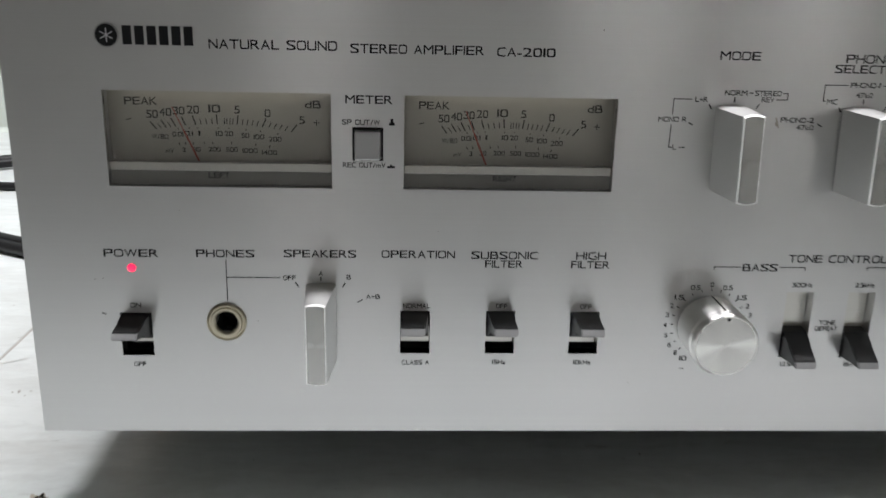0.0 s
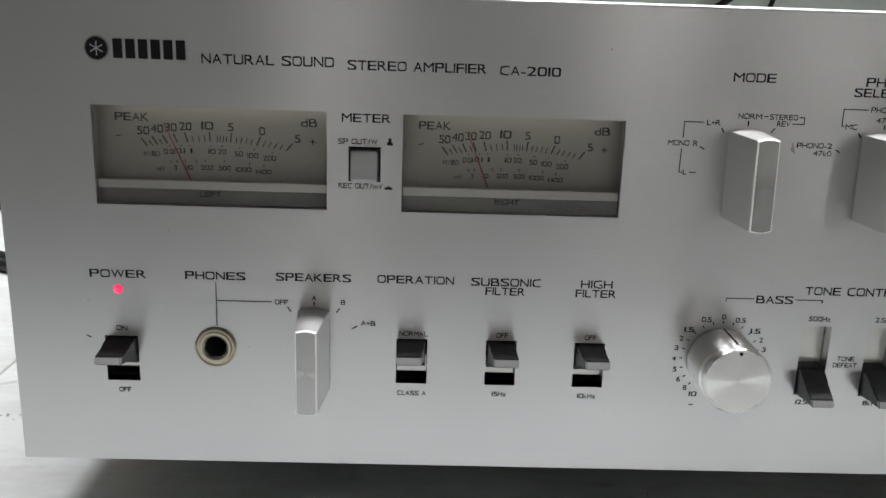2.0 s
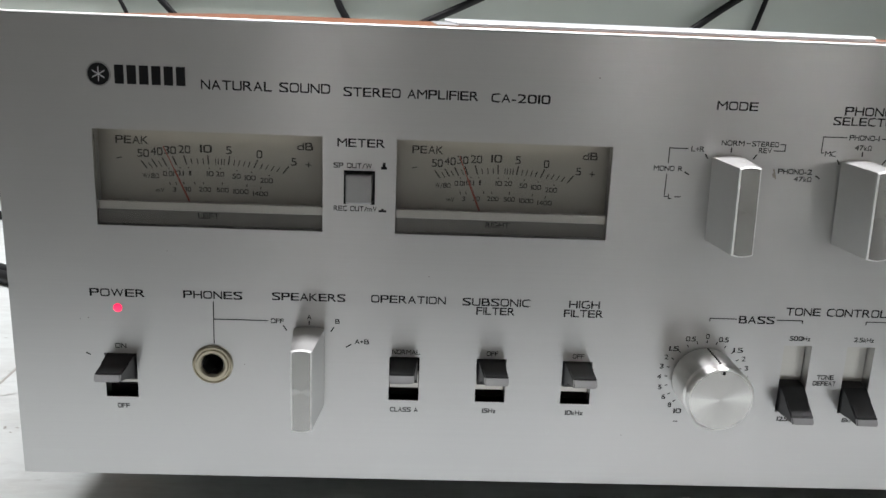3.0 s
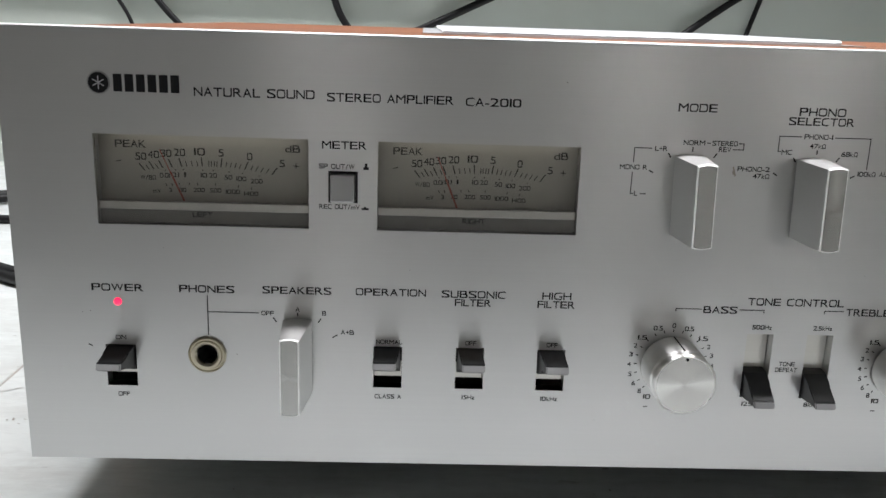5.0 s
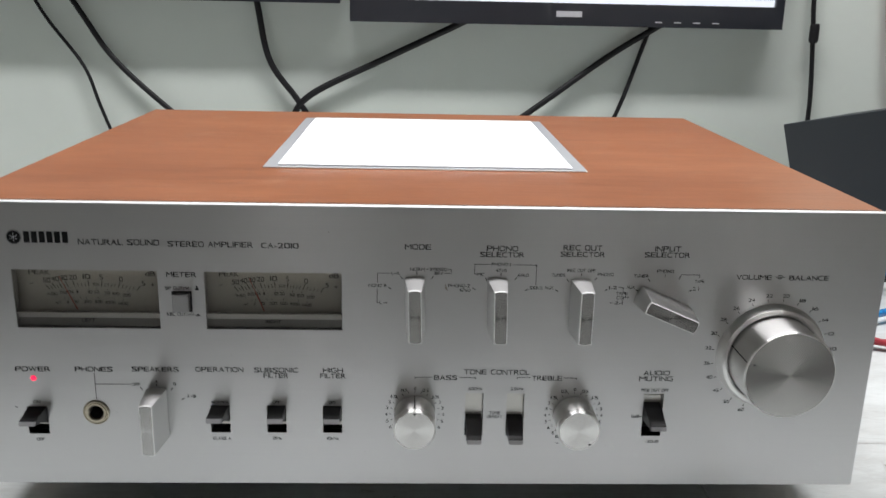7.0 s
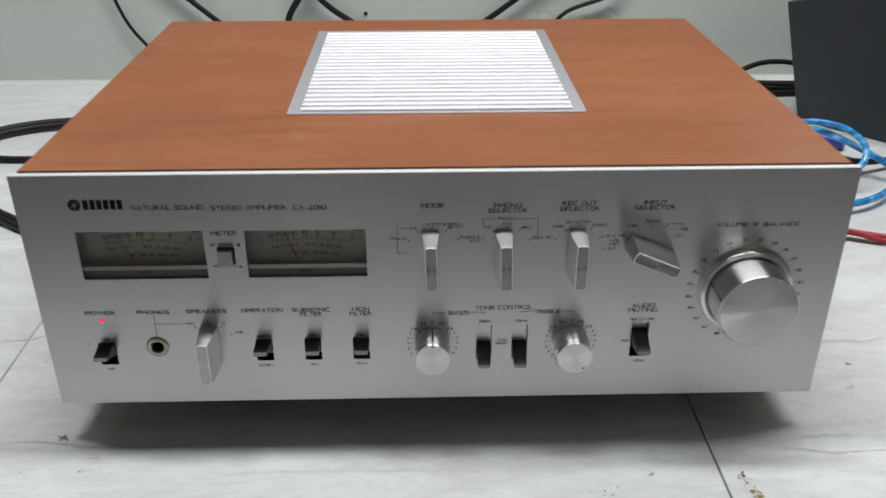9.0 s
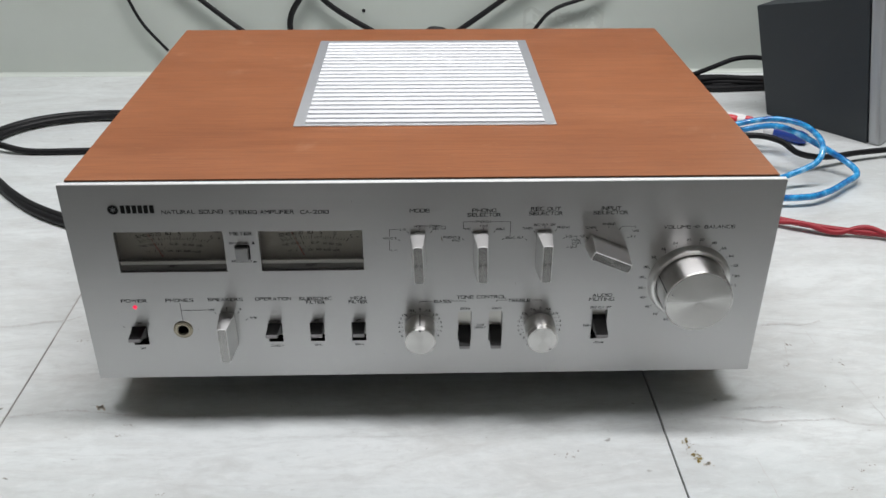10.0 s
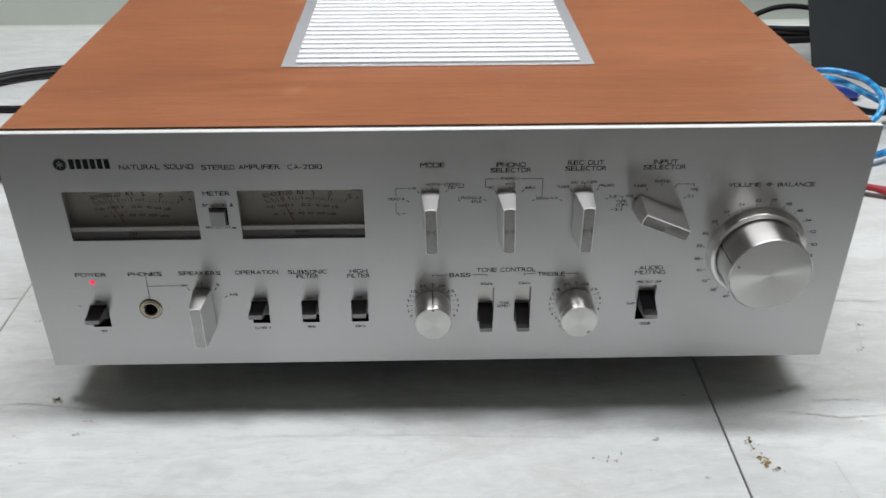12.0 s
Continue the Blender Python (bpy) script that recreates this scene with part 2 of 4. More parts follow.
SCUFF_TAN = material("tan_scuff", (0.46, 0.42, 0.35), 0.6)
FILM = material("clear_tape", (0.80, 0.80, 0.79), 0.12, Transmission_Weight=1.0, IOR=1.12)


# ---------------------------------------------------------------- tools
def box(bm, x0, x1, y0, y1, z0, z1):
    m = Matrix.LocRotScale(((x0 + x1) / 2, (y0 + y1) / 2, (z0 + z1) / 2), None, (x1 - x0, y1 - y0, z1 - z0))
    return bmesh.ops.create_cube(bm, size=1, matrix=m)["verts"]


def boxes(*dims, bevel=0.0, segments=2):
    bm = bmesh.new()
    for d in dims:
        box(bm, *d)
    if bevel:
        bmesh.ops.bevel(bm, geom=bm.edges[:], offset=bevel, segments=segments, affect="EDGES", profile=0.6)
    return bm


def mesh_of(name, bm, mat, smooth=False):
    bmesh.ops.recalc_face_normals(bm, faces=bm.faces[:])
    me = bpy.data.meshes.new(name)
    bm.to_mesh(me)
    bm.free()
    if mat:
        me.materials.append(mat)
    if smooth:
        me.shade_smooth()
        me.set_sharp_from_angle(angle=radians(32))
    return me


def part(name, bm, mat, parent, label="", smooth=False, at=None):
    ob = new(name, mesh_of(name, bm, mat, smooth))
    ob.parent = parent
    if at is not None:
        ob.matrix_basis = at
    if label:
        tagged(ob, label)
    return ob


def thing(name, label, category, at=None, group="", kind=""):
    ob = new(name)
    ob.empty_display_size = 0.02
    if at is not None:
        ob.matrix_basis = at
    return tagged(ob, label, category, group, kind)


def lathe(profile, steps=64):
    """Turns (radius, y) pairs about the y axis."""
    bm = bmesh.new()
    rings = []
    for r, y in profile:
        if r < 1e-6:
            rings.append([bm.verts.new((0, y, 0))])
        else:
            rings.append([bm.verts.new((r * math.cos(a), y, r * math.sin(a))) for a in (2 * math.pi * k / steps for k in range(steps))])
    for p, q in zip(rings, rings[1:]):
        for k in range(steps):
            n = (k + 1) % steps
            corner = [p[k % len(p)], p[n % len(p)], q[n % len(q)], q[k % len(q)]]
            corner = list(dict.fromkeys(corner))
            if len(corner) > 2:
                bm.faces.new(corner)
    return bm


def tube(points, radius, sides=12, steps=8):
    """A round cable through points, smoothed."""
    pts = [Vector(p) for p in points]
    pts = [pts[0] * 2 - pts[1]] + pts + [pts[-1] * 2 - pts[-2]]
    line = []
    for k in range(1, len(pts) - 2):
        a, b_, c, d = pts[k - 1:k + 3]
        for s in range(steps):
            u = s / steps
            line.append(0.5 * (2 * b_ + (c - a) * u + (2 * a - 5 * b_ + 4 * c - d) * u * u + (3 * b_ - a - 3 * c + d) * u ** 3))
    line.append(pts[-2])
    bm = bmesh.new()
    side = Vector((0, 0, 1))
    rings = []
    for k, p in enumerate(line):
        way = (line[min(k + 1, len(line) - 1)] - line[max(k - 1, 0)]).normalized()
        side = (side - way * side.dot(way))
        side = side.normalized() if side.length > 1e-4 else way.orthogonal().normalized()
        up = way.cross(side)
        rings.append([bm.verts.new(p + radius * (math.cos(a) * side + math.sin(a) * up)) for a in (2 * math.pi * j / sides for j in range(sides))])
    for p, q in zip(rings, rings[1:]):
        for j in range(sides):
            bm.faces.new((p[j], p[(j + 1) % sides], q[(j + 1) % sides], q[j]))
    bm.faces.new(rings[0])
    bm.faces.new(list(reversed(rings[-1])))
    return bm


def cable(name, points, radius, mat, label, sides=12):
    ob = new(name, mesh_of(name, tube(points, radius, sides), mat, True))
    return tagged(ob, label, "cable")


MM = 0.001


def strokes(*lines, width=0.35, y=-0.08):
    """Printed lines on the plane of the panel, in millimetres: each a run of (x, z)."""
    bm = bmesh.new()
    for line in lines:
        for (x0, z0), (x1, z1) in zip(line, line[1:]):
            d = Vector((x1 - x0, 0, z1 - z0))
            if d.length < 1e-6:
                continue
            n = Vector((-d.z, 0, d.x)).normalized() * width / 2
            e = d.normalized() * width / 2 if len(line) > 2 else Vector()
            a, c = Vector((x0, y, z0)) - e, Vector((x1, y, z1)) + e
            for p in ((a + n, a - n, c - n, c + n),):
                bm.faces.new([bm.verts.new(q * MM) for q in p])
    return bm


WIDE = {"I": 0.2, "1": 0.3, "M": 1.35, "W": 1.55, ".": 0.16, "-": 0.6, "+": 0.8, " ": 0.62, "/": 0.75, "m": 1.35, "z": 0.85, "k": 0.85, "L": 0.98, "F": 1.0, "J": 0.95}
ROUNDS = {  # bowls to be squared off: centre u, v, half sizes, side that is drawn (None: all round)
    "O": [(0.5, 0.5, 0.5, 0.5, None)], "0": [(0.5, 0.5, 0.5, 0.5, None)], "C": [(0.5, 0.5, 0.5, 0.5, None)], "G": [(0.5, 0.5, 0.5, 0.5, None)],
    "D": [(0.4, 0.5, 0.6, 0.5, "right")], "U": [(0.5, 0.4, 0.5, 0.4, "down")], "J": [(0.5, 0.4, 0.5, 0.4, "down")],
    "S": [(0.5, 0.75, 0.5, 0.25, "up"), (0.5, 0.25, 0.5, 0.25, "down")], "8": [(0.5, 0.75, 0.5, 0.25, "up"), (0.5, 0.25, 0.5, 0.25, "down")],
    "3": [(0.5, 0.75, 0.5, 0.25, "up"), (0.5, 0.25, 0.5, 0.25, "down")], "2": [(0.5, 0.7, 0.5, 0.3, "up")], "5": [(0.5, 0.32, 0.5, 0.32, "down")],
    "6": [(0.5, 0.3, 0.5, 0.3, "down"), (0.5, 0.7, 0.5, 0.3, "up")], "P": [(0.4, 0.73, 0.6, 0.27, "right")], "R": [(0.4, 0.75, 0.6, 0.25, "right_up")],
    "B": [(0.4, 0.76, 0.6, 0.24, "right_up"), (0.4, 0.26, 0.6, 0.26, "right_down")], "Q": [(0.5, 0.5, 0.5, 0.5, None)],
}


@functools.lru_cache(None)
def glyph(ch):
    """One letter in a unit box, its round bowls drawn out towards square corners: points, faces."""
    cu = bpy.data.curves.new("glyph", "FONT")
    cu.body, cu.resolution_u = ch, 5
    tmp = bpy.data.objects.new("glyph", cu)
    me = bpy.data.meshes.new_from_object(tmp)
    bpy.data.objects.remove(tmp)
    bpy.data.curves.remove(cu)
    co = np.empty(len(me.vertices) * 3)
    me.vertices.foreach_get("co", co)
    co = co.reshape(-1, 3)[:, :2]
    faces = [tuple(p.vertices) for p in me.polygons]
    bpy.data.meshes.remove(me)
    lo, hi = co.min(0), co.max(0)
    uv = (co - lo) / np.maximum(hi - lo, 1e-6)
    for cu_, cv, hu, hv, half in ROUNDS.get(ch, []):
        p = (uv - (cu_, cv)) / (hu, hv)
        r = np.hypot(p[:, 0], p[:, 1]) + 1e-9
        c, d = np.abs(p[:, 0]) / r, np.abs(p[:, 1]) / r
        grow = 1 / (c ** 4.5 + d ** 4.5) ** (1 / 4.5)
        keep = r < 1.16
        for word, test in (("right", p[:, 0] > 0), ("up", p[:, 1] > 0), ("down", p[:, 1] < 0)):
            if half and word in half and not (half.startswith("right_") and word != "right"):
                keep &= test
        if half in ("right_up", "right_down"):
            keep &= np.abs(p[:, 1]) <= 1.05
        grow = np.where(keep, grow, 1.0)
        uv = p * grow[:, None] * (hu, hv) + (cu_, cv)
    if not (ch.isupper() or ch.isdigit()):
        uv[:, 1] = lo[1] / 0.729 + uv[:, 1] * (hi[1] - lo[1]) / 0.729
    return uv, faces


def letters(text, x0, x1, z, height, parent, mat=INK, y=-0.08, bold=0.0, name="lettering"):
    """One printed word from x0 to x1 with its foot at z, all in millimetres, in wide square letters."""
    gap = 0.15
    cells = [WIDE.get(ch, 1.0 if ch.islower() else 1.15) for ch in text]
    unit = (x1 - x0) / (sum(cells) + gap * (len(text) - 1))
    at, points, faces = x0, [], []
    for ch, w in zip(text, cells):
        if ch != " ":
            uv, polys = glyph(ch)
            for dx, dz, dy in ((0, bold, 0.0), (0, -bold, -0.003), (bold * 0.35, 0, -0.006)):
                n = len(points)
                points += [((at + u * w * unit + dx) * MM, (y + dy) * MM, (z + v * height + dz) * MM) for u, v in uv]
                faces += [tuple(i + n for i in p) for p in polys]
        at += (w + gap) * unit
    me = bpy.data.meshes.new(name)
    me.from_pydata(points, [], faces)
    me.materials.append(mat)
    ob = new(name, me)
    ob.parent = parent
    return ob


def middle(text, x, z, height, parent, width=None, **more):
    """A word centred on (x, z)."""
    w = width or height * 0.95 * len(text)
    return letters(text, x - w / 2, x + w / 2, z - height / 2, height, parent, **more)


def plate_with_holes(x0, x1, z0, z1, y0, y1, holes):
    """A plate in the xz plane with rectangular holes cut through it."""
    xs = sorted({x0, x1, *[h[0] for h in holes], *[h[1] for h in holes]})
    zs = sorted({z0, z1, *[h[2] for h in holes], *[h[3] for h in holes]})
    bm = bmesh.new()
    grid = {}

    def vert(i, j, y):
        key = (i, j, y)
        if key not in grid:
            grid[key] = bm.verts.new((xs[i], y, zs[j]))
        return grid[key]

    def solid(i, j):
        if not (0 <= i < len(xs) - 1 and 0 <= j < len(zs) - 1):
            return False
        cx, cz = (xs[i] + xs[i + 1]) / 2, (zs[j] + zs[j + 1]) / 2
        return not any(h[0] < cx < h[1] and h[2] < cz < h[3] for h in holes)

    for i in range(len(xs) - 1):
        for j in range(len(zs) - 1):
            if not solid(i, j):
                continue
            for y in (y0, y1):
                bm.faces.new([vert(i, j, y), vert(i + 1, j, y), vert(i + 1, j + 1, y), vert(i, j + 1, y)])
            for di, dj, p, q in ((-1, 0, (i, j), (i, j + 1)), (1, 0, (i + 1, j), (i + 1, j + 1)), (0, -1, (i, j), (i + 1, j)), (0, 1, (i, j + 1), (i + 1, j + 1))):
                if not solid(i + di, j + dj):
                    bm.faces.new([vert(*p, y0), vert(*q, y0), vert(*q, y1), vert(*p, y1)])
    return bm


# ---------------------------------------------------------------- the room
worktop = thing("worktop", "white marbled tiled bench top with thin dark joints", "worktop", kind="structure")
EDGE_Y = -0.188
part("bench_board", boxes((-1.75, 1.95, EDGE_Y, 0.748, -0.04, -0.0025)), GROUT, worktop)
TILE_W, TILE_L, X0, Y0 = 0.464, 0.934, 0.165, 0.748


def tile_mesh(length):
    return mesh_of("tile", boxes((0.0006, TILE_W - 0.0006, -length + 0.0006, -0.0006, -0.0045, 0.0), bevel=0.0004, segments=1), TILE)


for length, y in ((TILE_L, Y0), (Y0 - TILE_L - EDGE_Y, Y0 - TILE_L)):
    data = tile_mesh(length)
    for column in range(-4, 4):
        tile = new("tile", data)
        tile.matrix_basis = pose(X0 + column * TILE_W, y, 0)
        tile.parent = worktop
part("joint_filler", boxes((X0 - TILE_W - 0.0006, X0 - TILE_W + 0.0006, 0.085, Y0, -0.003, -0.0002), (X0 - TILE_W - 0.0006, X0 - TILE_W + 0.0001, Y0 - TILE_L, 0.085, -0.003, -0.0002)), FILLER, worktop, "pale filled joint")
lower = new("floor", mesh_of("floor", boxes((-2.3, 2.5, -3.2, 0.85, -0.86, -0.80)), FLOOR))
tagged(lower, "unseen grey room floor, polished to mirror the windows", "floor", kind="structure")


def wall(name, dims, mat, label):
    return tagged(new(name, mesh_of(name, boxes(dims), mat)), label, "wall", kind="structure")


wall("wall_north", (-2.3, 2.5, 0.748, 0.85, -0.80, 1.9), WALL, "pale grey-green painted wall")
south = new("wall_south", mesh_of("wall_south", plate_with_holes(-2.3, 2.5, -0.80, 1.9, -3.2, -3.1, [(x - 0.12, x + 0.12, z - tall / 2 - 0.02, z + tall / 2 + 0.02) for x, z, tall, watts in ADDED_WINDOWS]), SOUTH_WALL))
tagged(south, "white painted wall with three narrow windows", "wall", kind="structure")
# frames for the unseen windows added as light for the panel
for number, (x, z, tall, watts) in enumerate(ADDED_WINDOWS, 1):
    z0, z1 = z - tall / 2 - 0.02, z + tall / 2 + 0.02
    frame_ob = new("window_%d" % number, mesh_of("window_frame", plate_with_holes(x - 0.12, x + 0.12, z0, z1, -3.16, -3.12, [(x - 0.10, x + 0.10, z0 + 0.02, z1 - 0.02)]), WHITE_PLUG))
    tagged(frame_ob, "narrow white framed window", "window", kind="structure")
bm = bmesh.new()
arc = [(0.748, 0.0050), (0.7466, 0.0026), (0.7448, 0.0012), (0.7420, 0.0004), (0.7420, -0.002), (0.748, -0.002)]
ends = [[bm.verts.new((x, y, z)) for y, z in arc] for x in (-1.7, 1.95)]
for k in range(len(arc)):
    n = (k + 1) % len(arc)
    bm.faces.new((ends[0][k], ends[0][n], ends[1][n], ends[1][k]))
bm.faces.new(ends[0]), bm.faces.new(list(reversed(ends[1])))
tagged(new("trim", mesh_of("trim", bm, WALL, True)), "rounded pale joint between wall and worktop", "trim", kind="structure")
wall("wall_west", (-2.3, -2.2, -3.1, 0.748, -0.80, 1.9), FAR_WALL, "unseen grey wall, toned to limit bounce")
wall("wall_east", (2.4, 2.5, -3.1, 0.748, -0.80, 1.9), FAR_WALL, "unseen grey wall, toned to limit bounce")
tagged(new("ceiling", mesh_of("ceiling", boxes((-2.3, 2.5, -3.2, 0.85, 1.8, 1.9)), CEILING)), "white painted ceiling", "ceiling", kind="structure")

# ---------------------------------------------------------------- the amplifier
W, ZB, ZT, DEEP = 0.2305, 0.0255, 0.1759, 0.352
amp = thing("amplifier", "silver stereo amplifier with wooden case standing on tiles", "amplifier")

HOLES = [  # x0, x1, z0, z1 in millimetres
    (-201.2, -131.2, 111.8, 141.9), (-108.4, -41.2, 111.8, 141.7),  # meters
    (-124.2, -115.3, 121.4, 131.2),  # meter button
    (-201.7, -191.3, 53.7, 69.0),
    (-109.1, -99.1, 54.8, 70.2), (-80.3, -70.4, 54.9, 70.3), (-51.7, -41.8, 54.9, 70.2),
    (21.6, 31.0, 53.9, 77.8), (43.0, 52.3, 53.9, 77.9),
    (114.3, 124.6, 54.0, 78.1),
    (-170.2, -163.3, 62.6, 69.4),  # behind the jack
]


holes = [tuple(v * MM for v in h) for h in HOLES]
faceplate = part("faceplate", plate_with_holes(-W, W, ZB, ZT - 0.0008, 0.0, 0.0049, holes), PANEL, amp, "brushed silver aluminium front panel")
bm = boxes((-W, W, 0.0, 0.0036, ZT - 0.0008, ZT), bevel=0.0003, segments=1)
part("top_edge", bm, EDGE, faceplate, "bright polished edge")

# case: two sides, a top with an opening for the grille, a dark chassis
VX0, VX1, VY0, VY1 = -0.0948, 0.0966, 0.0970, 0.3115
TOP = ZT - 0.0009
case = part("case_top", plate_with_holes(-0.2285, 0.2285, 0.0086, DEEP, TOP - 0.012, TOP, [(VX0 + 0.004, VX1 - 0.004, VY0 + 0.004, VY1 - 0.004)]), WOOD, amp, "orange-brown teak veneer top")
for v in case.data.vertices:
    v.co = Vector((v.co.x, v.co.z, v.co.y))
case.data.flip_normals()
for x in (-0.2285, 0.2165):
    part("case_side", boxes((x, x + 0.012, 0.0062, DEEP, ZB + 0.002, TOP - 0.012), bevel=0.0006, segments=1), WOOD, amp)
part("chassis", boxes((-0.216, 0.216, 0.0165, DEEP - 0.012, ZB - 0.004, TOP - 0.03)), CHASSIS, amp, "black painted steel chassis")
part("gap_strip", boxes((-0.2283, 0.2283, 0.0064, 0.0084, TOP - 0.011, TOP - 0.0008)), CAVITY, amp)
part("front_gasket", plate_with_holes(-0.2285, 0.2285, ZB + 0.002, TOP - 0.0012, 0.0050, 0.0060, [(-0.213, 0.213, ZB + 0.012, TOP - 0.014)]), CAVITY, amp)
for x in (-0.16, 0.16):
    for y in (0.085, 0.29):
        part("foot", lathe([(0, -0.0215), (0.017, -0.0215), (0.019, -0.018), (0.019, 0), (0, 0)], 28), RUBBER, amp, at=pose(x, y, 0.0, 90, 0, 0))

# grille with its slats
grille = part("vent_grille", plate_with_holes(VX0, VX1, VY0, VY1, TOP - 0.001, TOP + 0.0006, []), GRILLE, amp, "silver aluminium louvred vent")
for v in grille.data.vertices:
    v.co = Vector((v.co.x, v.co.z, v.co.y))
grille.data.flip_normals()
SLATS = 22
pitch = (VY1 - VY0 - 0.011) / SLATS
bm = bmesh.new()
profile = [(0.0, 0.0), (0.0, 0.0016), (0.0005, 0.0021), (0.0028, 0.0027), (0.0042, 0.0024), (0.0052, 0.0016), (0.0056, 0.0010), (0.0056, 0.0)]
rings = [[bm.verts.new((x, y, z)) for y, z in profile] for x in (VX0 + 0.0085, VX1 - 0.0085)]
for k in range(len(profile)):
    n = (k + 1) % len(profile)
    bm.faces.new((rings[0][k], rings[0][n], rings[1][n], rings[1][k]))
bm.faces.new(rings[0]), bm.faces.new(list(reversed(rings[1])))
slat_mesh = mesh_of("slat", bm, GRILLE)
for k in range(SLATS):
    slat = new("slat", slat_mesh)
    slat.parent = grille
    slat.matrix_basis = pose(0, VY0 + 0.005 + k * pitch, TOP)
# near-black box under the slats, its shade put into the colour
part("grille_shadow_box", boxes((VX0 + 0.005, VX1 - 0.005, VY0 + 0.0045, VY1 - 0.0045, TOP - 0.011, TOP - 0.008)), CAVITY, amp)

# ---- printing on the panel
L = faceplate


def title(text, x0, x1, z, h=2.7, bold=0.05):
    letters(text, x0, x1, z, h, L, bold=bold)


title("NATURAL SOUND", -167.8, -129.0, 154.9, 2.8)
title("STEREO AMPLIFIER", -125.0, -84.0, 154.4, 2.7)
title("CA-2010", -80.0, -61.9, 154.2, 2.6)
title("METER", -126.7, -112.1, 139.0, 2.5)
title("POWER", -205.1, -187.6, 88.4, 2.5)
title("PHONES", -175.5, -156.7, 88.5, 2.5)
title("SPEAKERS", -147.2, -123.7, 88.7, 2.5)
title("OPERATION", -115.4, -91.3, 88.8, 2.5)
title("SUBSONIC", -85.9, -63.8, 88.7, 2.5)
title("FILTER", -81.3, -68.8, 85.7, 2.5)
title("HIGH", -51.2, -41.1, 88.8, 2.5)
title("FILTER", -52.7, -39.8, 85.7, 2.5)
title("MODE", -10.3, 2.6, 154.4, 2.6)
title("PHONO", 29.8, 45.3, 154.1, 2.6)
title("SELECTOR", 26.7, 48.5, 151.0, 2.5)
title("REC OUT", 67.6, 86.8, 154.9, 2.6)
title("SELECTOR", 66.4, 88.4, 151.6, 2.5)
title("INPUT", 113.1, 126.0, 154.9, 2.6)
title("SELECTOR", 108.1, 130.7, 151.8, 2.5)
title("TONE CONTROL", 20.5, 54.2, 88.4, 2.6)
title("BASS", 5.2, 17.1, 85.2, 2.5)
title("TREBLE", 55.4, 71.0, 85.3, 2.5)
title("AUDIO", 112.9, 126.5, 88.6, 2.5)
title("MUTING", 110.8, 128.3, 85.4, 2.5)
title("VOLUME", 155.2, 173.1, 140.8, 2.4)
title("BALANCE", 181.9, 202.2, 140.7, 2.4)

SMALL = [  # text, x0, x1, foot
    ("SP OUT/W", -127.8, -116.0, 132.4), ("REC OUT/mV", -127.7, -114.2, 118.8),
    ("ON", -198.0, -194.4, 70.9), ("OFF", -198.3, -194.4, 49.8),
    ("OFF", -147.7, -143.5, 80.8), ("A", -136.0, -134.6, 82.4), ("B", -126.9, -125.5, 81.2), ("A+B", -120.5, -115.9, 74.4),
    ("NORMAL", -108.2, -99.1, 71.2), ("CLASS A", -108.5, -99.2, 50.7),
    ("OFF", -77.1, -73.3, 71.4), ("15Hz", -77.7, -73.1, 51.0), ("OFF", -48.6, -44.8, 71.3), ("10kHz", -49.7, -43.7, 51.0),
    ("L+R", -16.8, -12.7, 141.3), ("MONO R", -28.0, -18.9, 134.9), ("NORM", -7.5, -0.3, 143.5), ("STEREO", 2.1, 10.6, 143.5),
    ("REV", 4.5, 8.5, 141.5), ("L", -22.6, -21.4, 126.0),
    ("PHONO-1", 32.5, 42.1, 146.5), ("47k\u03a9", 34.7, 40.1, 143.4), ("MC", 25.5, 29.1, 141.2), ("68k\u03a9", 45.7, 51.2, 141.0),
    ("100k\u03a9", 52.1, 58.2, 134.5), ("PHONO-2", 11.4, 22.3, 135.2), ("47k\u03a9", 16.8, 22.4, 132.9), ("AUX", 59.5, 63.7, 134.6),
    ("TUNER", 62.6, 69.4, 141.3), ("REC OUT OFF", 70.2, 84.3, 143.8), ("PHONO", 85.4, 93.4, 141.8),
    ("1\u25b82", 91.6, 95.6, 135.0), ("TAPE", 95.4, 101.2, 132.0), ("COPY", 95.8, 102.1, 129.7), ("2\u25b81", 95.0, 99.0, 127.0),
    ("AUX", 100.4, 104.4, 135.3), ("TUNER", 103.6, 111.0, 141.3), ("PHONO", 115.0, 123.4, 143.9), ("TAPE", 134.6, 139.2, 138.7), ("2 1", 133.8, 137.0, 134.8),
    ("500Hz", 23.0, 30.0, 79.6), ("2.5kHz", 44.7, 51.4, 79.7), ("TONE", 34.2, 39.9, 66.1), ("DEFEAT", 33.1, 40.9, 63.9),
    ("125Hz", 22.6, 29.4, 50.6), ("8kHz", 45.0, 50.6, 50.7),
    ("PRE OUT OFF", 112.5, 126.9, 79.4), ("0dB", 108.5, 112.7, 64.6), ("-20dB", 117.0, 124.0, 50.0),
]
for text, x0, x1, z in SMALL:
    letters(text.replace("\u25b8", "-"), x0, x1, z, 1.55, L, bold=0.05)

